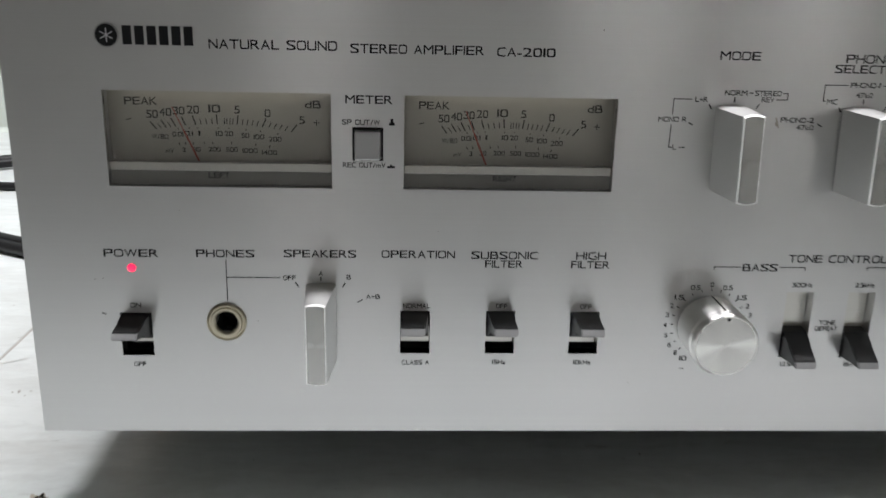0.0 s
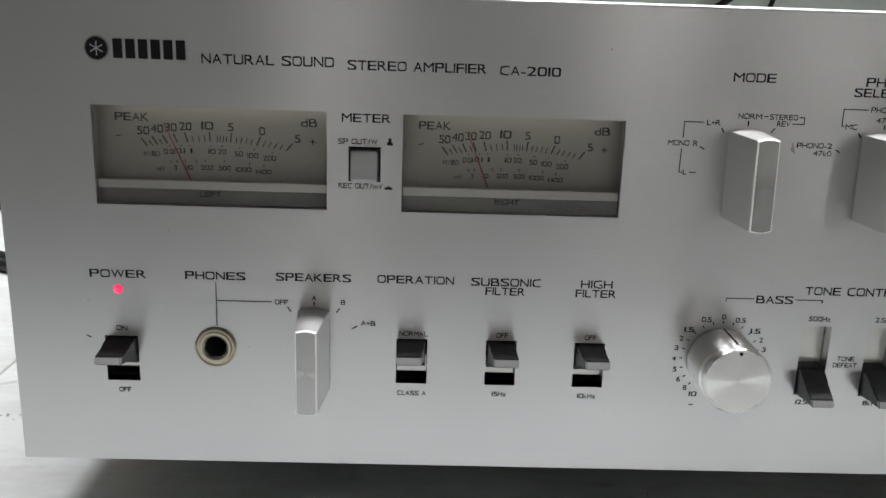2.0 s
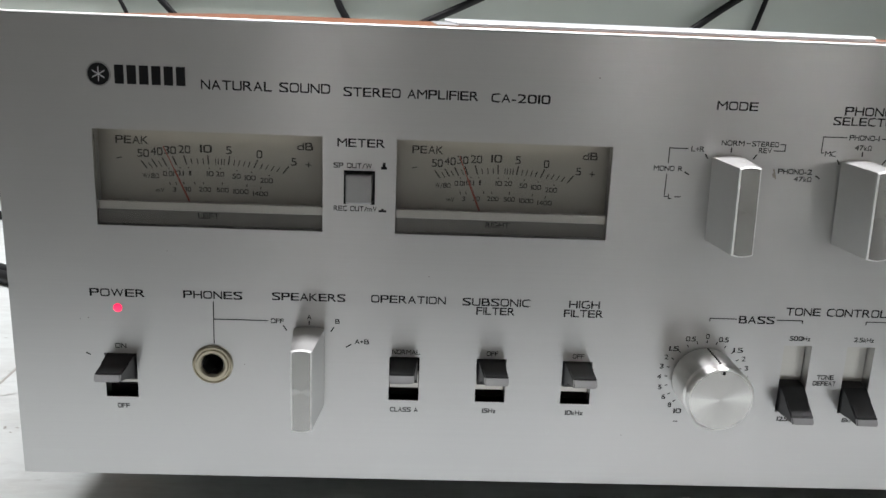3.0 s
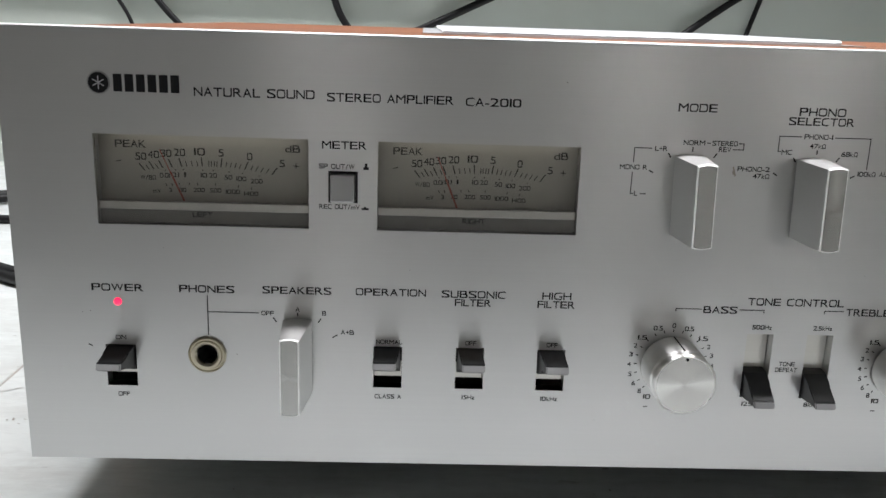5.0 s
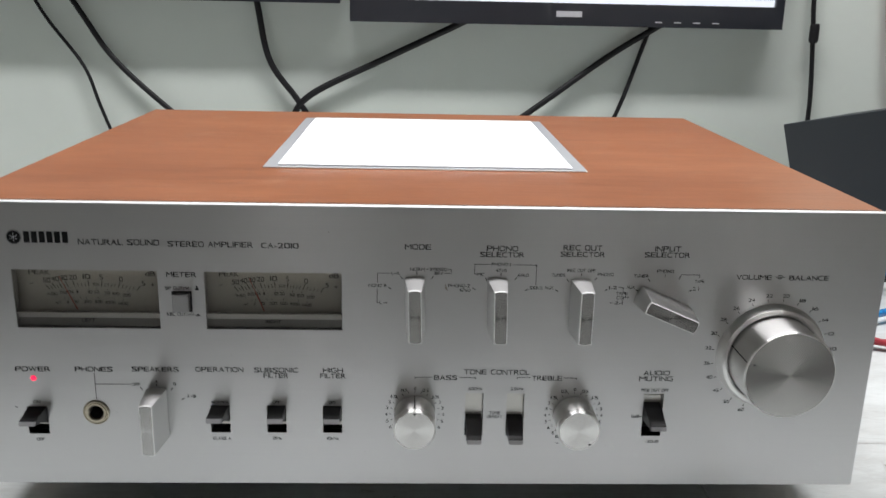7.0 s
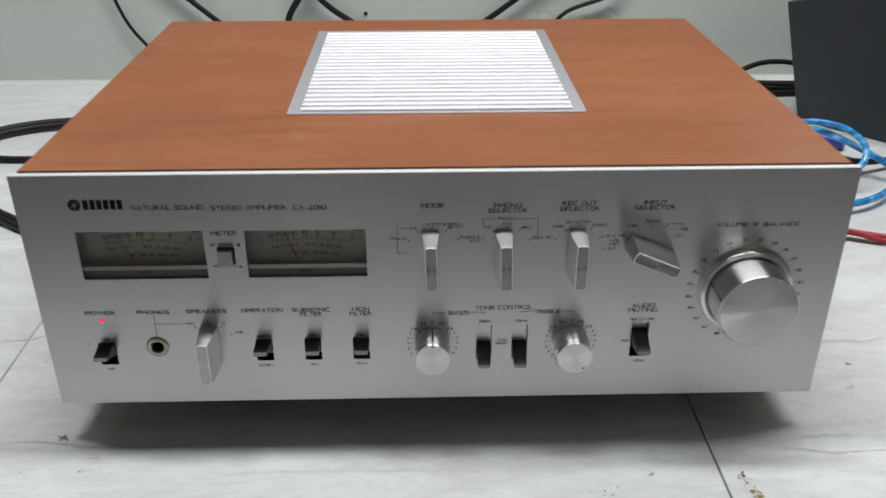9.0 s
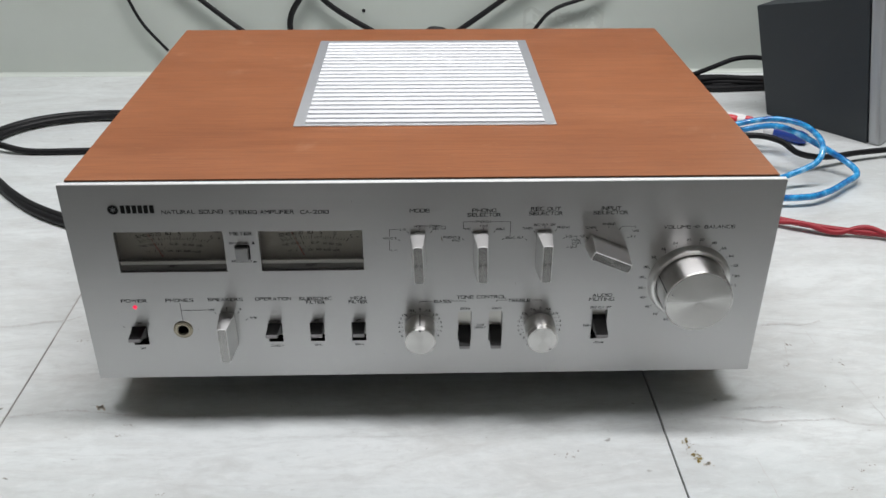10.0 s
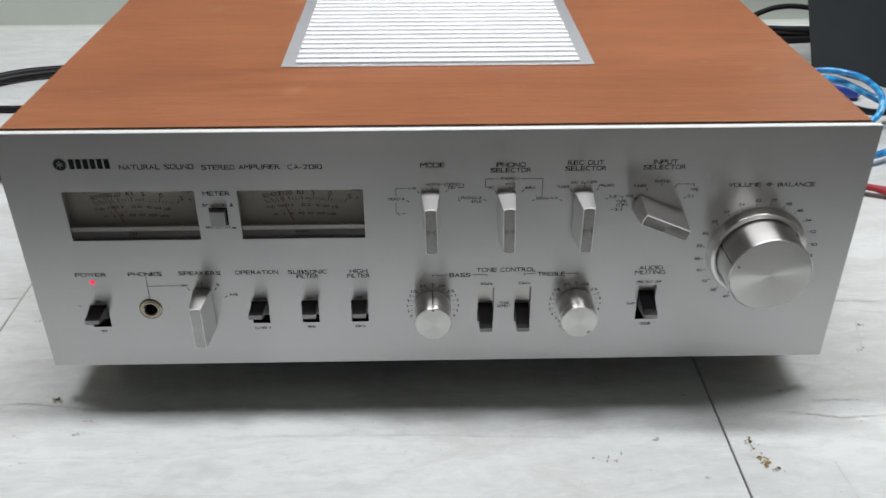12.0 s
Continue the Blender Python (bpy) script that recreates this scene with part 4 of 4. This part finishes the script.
# worn marks in the veneer
random.seed(33)
for x, y, long in ((-0.196, 0.060, 0.014), (-0.182, 0.049, 0.005), (-0.150, 0.033, 0.010), (-0.118, 0.030, 0.007), (0.010, 0.020, 0.007), (0.016, 0.023, 0.004), (0.170, 0.024, 0.003), (0.120, 0.120, 0.010), (0.142, 0.135, 0.012), (0.150, 0.118, 0.006), (0.050, 0.062, 0.002), (-0.160, 0.180, 0.004)):
    bm = bmesh.new()
    n = 9
    up = [(x + long * (k / n - 0.5), y + random.uniform(-0.0003, 0.0003), random.uniform(0.1, 0.5) * 0.001 * math.sin(math.pi * (k + 0.4) / (n + 0.8))) for k in range(n + 1)]
    rows = [(bm.verts.new((a, b_ - w, TOP + 0.00005)), bm.verts.new((a, b_ + w, TOP + 0.00005))) for a, b_, w in up]
    for p, q in zip(rows, rows[1:]):
        bm.faces.new((p[0], q[0], q[1], p[1]))
    part("wear_mark", bm, WEAR, case, "pale worn mark")

# ---------------------------------------------------------------- monitor over the amplifier
def screen_unit(x0, x1, z0, z1, label):
    unit = thing("monitor", label, "monitor", group="monitors on the wall")
    part("housing", boxes((x0, x1, 0.722, 0.744, z0 + 0.002, z1), bevel=0.002), MONITOR, unit)
    part("bezel", plate_with_holes(x0, x1, z0, z1 + 0.002, 0.714, 0.722, [(x0 + 0.011, x1 - 0.011, z0 + 0.027, z1 - 0.010)]), MONITOR, unit)
    part("screen", boxes((x0 + 0.0112, x1 - 0.0112, 0.7195, 0.7215, z0 + 0.036, z1 - 0.0102)), SCREEN, unit, "lit screen")
    part("screen_taskbar", boxes((x0 + 0.0112, x1 - 0.0112, 0.7193, 0.7215, z0 + 0.0272, z0 + 0.0358)), TASKBAR, unit)
    part("wall_plate", boxes((x0 + 0.2, x1 - 0.2, 0.744, 0.748, z0 + 0.1, z0 + 0.2)), MONITOR, unit)
    return unit


first = screen_unit(-0.088, 0.454, 0.241, 0.56, "black computer monitor fixed to the wall")
part("maker_mark", boxes((0.168, 0.200, 0.7134, 0.7140, 0.2515, 0.2585)), GREY_PRINT, first)
for k in range(4):
    part("button_mark", boxes((0.292 + k * 0.024, 0.301 + k * 0.024, 0.7134, 0.7140, 0.2465, 0.2478)), GREY_PRINT, first)
screen_unit(-0.64, -0.100, 0.262, 0.58, "second black monitor hung beside the first")

# ---------------------------------------------------------------- loudspeaker, tipped back
BACK_FOOT, FORE_FOOT = Vector((0.449, 0.572, 0.0)), Vector((0.536, 0.472, 0.0))
fwd = (FORE_FOOT - BACK_FOOT).normalized()
side = Vector((-fwd.y, fwd.x, 0))
basis = Matrix((side, fwd, Vector((0, 0, 1)))).transposed().to_4x4()
speaker = thing("loudspeaker", "small dark grey wedge-shaped loudspeaker leaning back on the worktop", "loudspeaker", at=Matrix.Translation(BACK_FOOT) @ basis)


def leaning_box(x0, x1, y0, y1, z1, bevel):
    """A wedge-shaped cabinet that leans back, widens towards its top and is taller in front."""
    bm = bmesh.new()
    for v in box(bm, x0, x1, y0, y1, 0.0, z1):
        if v.co.z > 0.01:
            v.co.x += -0.031 if v.co.x < 0.05 else 0.031
            v.co.z += v.co.y * 0.26
            v.co.y -= 0.024
    bmesh.ops.bevel(bm, geom=bm.edges[:], offset=bevel, segments=2, affect="EDGES", profile=0.6)
    return bm


part("cabinet", leaning_box(0.0, 0.11, 0.0, 0.1325, 0.142, 0.0012), SPEAKER_SIDE, speaker)
part("front_baffle", leaning_box(0.001, 0.109, 0.1330, 0.147, 0.141, 0.004), SPEAKER_FRONT, speaker, "silver plastic front")

# ---------------------------------------------------------------- cables
YW = 0.742
WALL_RUNS = [  # points on the wall, then down behind the case; radius
    ([(-0.50, 0.30), (-0.471, 0.241), (-0.428, 0.179), (-0.411, 0.128), (-0.392, 0.079), (-0.361, 0.038)], 0.0022),
    ([(-0.46, 0.30), (-0.424, 0.243), (-0.393, 0.194), (-0.347, 0.147), (-0.25, 0.065), (-0.19, 0.030)], 0.0036),
    ([(-0.212, 0.31), (-0.204, 0.251), (-0.192, 0.190), (-0.161, 0.145), (-0.130, 0.105), (-0.066, 0.064), (0.0, 0.03)], 0.0040),
    ([(0.100, 0.27), (0.059, 0.245), (-0.045, 0.195), (-0.140, 0.148), (-0.168, 0.112), (-0.183, 0.085), (-0.183, 0.055), (-0.17, 0.02)], 0.0042),
    ([(0.335, 0.26), (0.299, 0.239), (0.239, 0.201), (0.150, 0.135), (0.050, 0.064), (-0.01, 0.03)], 0.0040),
    ([(0.300, 0.255), (0.289, 0.227), (0.262, 0.142), (0.245, 0.117), (0.187, 0.095), (0.159, 0.064), (0.13, 0.03)], 0.0028),
    ([(0.497, 0.36), (0.501, 0.275), (0.505, 0.237), (0.513, 0.142), (0.51, 0.05)], 0.0030),
]
for run, radius in WALL_RUNS:
    pts = [(x, YW - radius, z) for x, z in run]
    cable("cable", pts, radius, CABLE, "black cable hanging down the wall")
tagged(new("cable_joint", mesh_of("cable_joint", lathe([(0, -0.012), (0.005, -0.012), (0.006, -0.008), (0.006, 0.008), (0.005, 0.012), (0, 0.012)], 20), CABLE)), "black plug joint on the hanging cable", "plug").matrix_basis = pose(0.505, YW - 0.0065, 0.237, 90, 0, 0)
cable("cable_loop", [(0.0, 0.50, 0.02), (-0.005, 0.52, 0.08), (0.004, 0.53, 0.118), (0.018, 0.53, 0.125), (0.032, 0.53, 0.115), (0.036, 0.52, 0.07), (0.03, 0.5, 0.02)], 0.004, CABLE, "black cable looped behind the amplifier")
# loops on the floor beside the case
cable("power_cable", [(-0.22, 0.50, 0.02), (-0.30, 0.555, 0.012), (-0.391, 0.573, 0.007), (-0.450, 0.566, 0.007), (-0.491, 0.545, 0.007), (-0.518, 0.508, 0.007), (-0.524, 0.456, 0.006), (-0.501, 0.408, 0.006), (-0.468, 0.382, 0.006), (-0.435, 0.345, 0.006), (-0.400, 0.313, 0.006), (-0.357, 0.285, 0.006), (-0.30, 0.262, 0.006), (-0.25, 0.30, 0.006), (-0.245, 0.40, 0.006)], 0.0046, CABLE, "thick black cable looped on the worktop")
cable("power_cable", [(-0.22, 0.488, 0.02), (-0.30, 0.545, 0.012), (-0.391, 0.564, 0.007), (-0.446, 0.557, 0.006), (-0.485, 0.537, 0.006), (-0.510, 0.503, 0.006), (-0.516, 0.456, 0.0045), (-0.495, 0.414, 0.0045), (-0.462, 0.374, 0.0045), (-0.429, 0.336, 0.0045), (-0.395, 0.304, 0.0045), (-0.353, 0.276, 0.0045), (-0.30, 0.252, 0.0045), (-0.243, 0.295, 0.0045), (-0.237, 0.40, 0.0045)], 0.0042, CABLE, "black cable looped on the worktop beside another")
cable("signal_cable", [(-0.24, 0.465, 0.004), (-0.33, 0.460, 0.004), (-0.394, 0.459, 0.004), (-0.459, 0.459, 0.004), (-0.502, 0.468, 0.010), (-0.55, 0.480, 0.006), (-0.62, 0.495, 0.004), (-0.75, 0.53, 0.004)], 0.0038, CABLE, "black cable lying on the white worktop")
# heap by the wall
random.seed(4)
for k in range(9):
    a = random.uniform(-0.010, 0.010)
    z = 0.0045 + 0.0042 * (k // 4)
    y = 0.668 + 0.0085 * (k % 4) + a * 0.4
    cable("heaped_cable", [(0.22, 0.55 + 0.012 * k, z), (0.29, 0.615 + 0.006 * k, z), (0.35, y - 0.008, z + 0.001), (0.42, y + a, z + random.uniform(0, 0.002)), (0.50, y, z), (0.62, y + a, z)], 0.0042, CABLE_THIN, "black cable heaped by the wall")
cable("heaped_cable", [(0.26, 0.60, 0.012), (0.35, 0.66, 0.016), (0.41, 0.695, 0.024), (0.45, 0.705, 0.034), (0.50, 0.71, 0.030), (0.58, 0.70, 0.012)], 0.0034, CABLE_THIN, "black cable rising out of the heap")
# blue interconnect pair
cable("blue_cable", [(0.30, 0.42, 0.03), (0.345, 0.440, 0.034), (0.378, 0.446, 0.040), (0.407, 0.440, 0.045), (0.431, 0.420, 0.045), (0.433, 0.376, 0.043), (0.424, 0.356, 0.030), (0.400, 0.352, 0.018), (0.36, 0.345, 0.012), (0.25, 0.36, 0.01)], 0.0033, BLUE_WIRE, "clear blue jacketed signal cable curled on the worktop")
cable("blue_cable", [(0.33, 0.46, 0.012), (0.38, 0.47, 0.020), (0.415, 0.45, 0.032), (0.440, 0.405, 0.030), (0.470, 0.380, 0.016), (0.472, 0.360, 0.012), (0.455, 0.345, 0.010), (0.421, 0.318, 0.010), (0.385, 0.307, 0.010), (0.30, 0.31, 0.010)], 0.0035, BLUE_WIRE, "clear blue jacketed signal cable curled on the worktop")
cable("black_signal_cable", [(0.31, 0.42, 0.03), (0.350, 0.408, 0.038), (0.378, 0.404, 0.039), (0.400, 0.398, 0.034), (0.417, 0.390, 0.024), (0.455, 0.404, 0.013), (0.512, 0.425, 0.010), (0.62, 0.45, 0.008)], 0.0034, CABLE, "black cable lying over blue ones")
cable("red_wire", [(0.24, 0.30, 0.02), (0.30, 0.285, 0.012), (0.36, 0.262, 0.007), (0.40, 0.246, 0.006), (0.46, 0.232, 0.005), (0.56, 0.21, 0.005)], 0.0030, RED_WIRE, "red loudspeaker wire on the worktop")
cable("red_wire", [(0.24, 0.294, 0.016), (0.30, 0.279, 0.008), (0.34, 0.268, 0.004), (0.37, 0.253, 0.009), (0.40, 0.242, 0.004), (0.43, 0.241, 0.010), (0.46, 0.226, 0.004), (0.50, 0.226, 0.009), (0.56, 0.204, 0.004)], 0.0026, RED_WIRE, "red loudspeaker wire twisted with another")


def plug(x, y, z, yaw, body_mat, tip_mat, label, size=1.0):
    p = thing("signal_plug", label, "plug", at=pose(x, y, z, 0, 0, yaw) @ Matrix.Scale(size, 4))
    part("grip", lathe([(0, 0.026), (0.0038, 0.026), (0.0054, 0.021), (0.0054, 0.004), (0.0045, 0.0), (0, 0.0)], 24), body_mat, p, smooth=True)
    part("collar", lathe([(0, 0.0), (0.0041, 0.0), (0.0041, -0.008), (0, -0.008)], 24), tip_mat, p, smooth=True)
    return p


plug(0.390, 0.490, 0.026, 60, WHITE_PLUG, RED_PLUG, "white and red plug lying by the blue cable")
plug(0.372, 0.470, 0.033, 70, RED_PLUG, WHITE_PLUG, "red plug lying by the blue cable")
plug(0.430, 0.493, 0.0085, -130, BLUE_PLUG, WHITE_PLUG, "dark blue plug with white collar", 1.5)

# ---------------------------------------------------------------- small marks
tagged(new("wall_screw", mesh_of("wall_screw", lathe([(0, -0.0012), (0.0022, -0.0010), (0.0026, 0.0), (0, 0)], 20), CAVITY)), "dark screw hole in the wall", "screw").matrix_basis = pose(-0.081, 0.748, 0.092)


def blots(name, cx, cy, spread, count, size, mat, label, seed):
    random.seed(seed)
    bm = bmesh.new()
    for _ in range(count):
        a, r = random.uniform(0, 6.283), random.random() ** 0.7
        px, py = cx + spread[0] * r * math.cos(a), cy + spread[1] * r * math.sin(a)
        n, s = 9, size * random.uniform(0.3, 1.0)
        turn, stretch = random.uniform(0, 3.14), random.uniform(1.0, 2.6)
        ring = []
        for k in range(n):
            b_ = 6.283 * k / n
            rr = s * random.uniform(0.6, 1.0)
            u, v = rr * stretch * math.cos(b_), rr * math.sin(b_)
            ring.append(bm.verts.new((px + u * math.cos(turn) - v * math.sin(turn), py + u * math.sin(turn) + v * math.cos(turn), 0.0004)))
        bm.faces.new(ring)
    ob = new(name, mesh_of(name, bm, mat))
    ob.parent = worktop
    tagged(ob, label)


def vein(points, width, seed, mat=VEIN, label="thin grey vein in a tile", name="vein"):
    """A thin wavering mark on the tiles."""
    random.seed(seed)
    bm = bmesh.new()
    rows = []
    for (x0, y0), (x1, y1) in zip(points, points[1:]):
        for k in range(8):
            u = k / 8
            x, y = x0 + (x1 - x0) * u, y0 + (y1 - y0) * u + random.uniform(-0.0006, 0.0006)
            w = width * random.random() ** 1.6 + 0.00005
            rows.append((bm.verts.new((x, y - w / 2, 0.0003)), bm.verts.new((x, y + w / 2, 0.0003))))
    for p, q in zip(rows, rows[1:]):
        bm.faces.new((p[0], q[0], q[1], p[1]))
    ob = new(name, mesh_of(name, bm, mat))
    ob.parent = worktop
    tagged(ob, label)


vein([(-0.300, -0.0112), (-0.281, -0.0085), (-0.265, -0.0048), (-0.250, -0.0048), (-0.229, -0.0080), (-0.212, -0.0111), (-0.181, -0.0120), (-0.157, -0.0112), (-0.150, -0.0145)], 0.0024, 1)
vein([(0.188, -0.0194), (0.201, -0.021), (0.220, -0.0242), (0.237, -0.028), (0.262, -0.027), (0.278, -0.027), (0.292, -0.025), (0.300, -0.031), (0.314, -0.033), (0.330, -0.034)], 0.0022, 2)
vein([(0.226, -0.013), (0.240, -0.0122), (0.252, -0.012), (0.262, -0.0155)], 0.0018, 11)
vein([(-0.130, -0.0379), (-0.112, -0.0364), (-0.085, -0.0365), (-0.030, -0.0372), (0.010, -0.0383), (0.050, -0.0401), (0.0855, -0.0414)], 0.0004, 3)
vein([(-0.360, 0.1025), (-0.345, 0.103), (-0.331, 0.104), (-0.314, 0.109), (-0.296, 0.111), (-0.285, 0.118)], 0.0032, 12)
vein([(0.268, 0.089), (0.280, 0.092), (0.293, 0.093), (0.310, 0.091), (0.330, 0.097)], 0.0030, 13)
for seed, (x0, y0, x1, y1) in enumerate(((0.220, -0.064, 0.2222, -0.101), (0.319, 0.017, 0.3255, -0.030), (0.310, 0.083, 0.3105, 0.064), (0.288, 0.070, 0.279, 0.038)), 40):
    random.seed(seed)
    bm = bmesh.new()
    rows = []
    for k in range(17):
        u = k / 16
        x, y, w = x0 + (x1 - x0) * u + random.uniform(-0.0003, 0.0003), y0 + (y1 - y0) * u, 0.00045 * random.random() + 0.00005
        rows.append((bm.verts.new((x - w, y, 0.0003)), bm.verts.new((x + w, y, 0.0003))))
    for p, q in zip(rows, rows[1:]):
        bm.faces.new((p[0], p[1], q[1], q[0]))
    tagged(part("scratch", bm, VEIN, worktop), "faint scratch across a tile")
blots("stain", 0.1765, -0.048, (0.0024, 0.0058), 14, 0.0009, STAIN, "ochre stain on a tile", 1)
blots("stain", 0.1803, -0.063, (0.0036, 0.0042), 18, 0.0009, STAIN, "ochre stain on a tile", 2)
blots("stain", 0.1785, -0.056, (0.0042, 0.0125), 12, 0.0006, STAIN_GREY, "dark flecks in the ochre stain", 14)
blots("scuff", 0.1868, -0.069, (0.0045, 0.0022), 8, 0.0008, SCUFF_TAN, "tan scuff on a tile", 15)
blots("scuff", -0.2345, -0.0015, (0.0045, 0.0026), 14, 0.0013, SCUFF_TAN, "tan scuff on a tile", 3)
for seed, (x, y, spread, count, size) in enumerate(((-0.2095, -0.0225, 0.004, 6, 0.0006), (-0.2129, -0.0326, 0.003, 5, 0.0006), (-0.306, -0.002, 0.0012, 3, 0.0012), (-0.274, -0.072, 0.004, 5, 0.0006), (-0.213, -0.088, 0.003, 4, 0.0005), (-0.170, -0.089, 0.004, 4, 0.0005), (-0.274, 0.080, 0.008, 6, 0.0008), (0.094, -0.057, 0.010, 11, 0.0006), (0.288, 0.064, 0.003, 5, 0.0009), (0.278, 0.036, 0.005, 5, 0.0008), (0.317, 0.040, 0.008, 7, 0.0009), (0.296, 0.010, 0.004, 5, 0.0007), (0.285, -0.078, 0.003, 6, 0.0006), (0.274, -0.094, 0.005, 5, 0.0006), (0.333, -0.003, 0.003, 3, 0.0008), (0.300, -0.013, 0.001, 2, 0.0007), (0.294, -0.072, 0.004, 4, 0.0006)), 60):
    blots("scuff", x, y, (spread, spread * 0.5), count, size, STAIN_GREY, "small dark scuff on a tile", seed)
blots("scuff", 0.0, -0.05, (0.34, 0.10), 60, 0.0004, STAIN_GREY, "tiny dark specks on tiles", 7)
cable("red_wire", [(0.590, 0.740, 0.36), (0.600, 0.739, 0.262), (0.612, 0.739, 0.204), (0.621, 0.739, 0.150), (0.625, 0.739, 0.06), (0.62, 0.72, 0.01)], 0.0030, RED_WIRE, "red wire hanging down the wall")
cable("black_wire", [(0.600, 0.740, 0.36), (0.607, 0.739, 0.262), (0.607, 0.735, 0.204), (0.630, 0.739, 0.150), (0.635, 0.739, 0.06), (0.63, 0.72, 0.01)], 0.0026, CABLE, "black wire twisted with red on the wall")

# crumpled clear tape on the wall
random.seed(9)
bm = bmesh.new()
NX, NZ = 26, 8
grid = [[bm.verts.new((0.145 + 0.115 * i / NX, 0.7465 - 0.004 * abs(noise.noise(Vector((i * 0.45, j * 0.8, 2.0)))) - 0.0004, 0.066 + 0.026 * j / NZ + 0.012 * noise.noise(Vector((i * 0.2, 5.0, 0))))) for j in range(NZ + 1)] for i in range(NX + 1)]
for i in range(NX):
    for j in range(NZ):
        if noise.noise(Vector((i * 0.3, j * 0.5, 8.0))) > -0.22:
            bm.faces.new((grid[i][j], grid[i + 1][j], grid[i + 1][j + 1], grid[i][j + 1]))
tape = new("tape_scrap", mesh_of("tape_scrap", bm, FILM))
tape.visible_shadow = False
tagged(tape, "crumpled clear tape stuck to the wall", "tape")
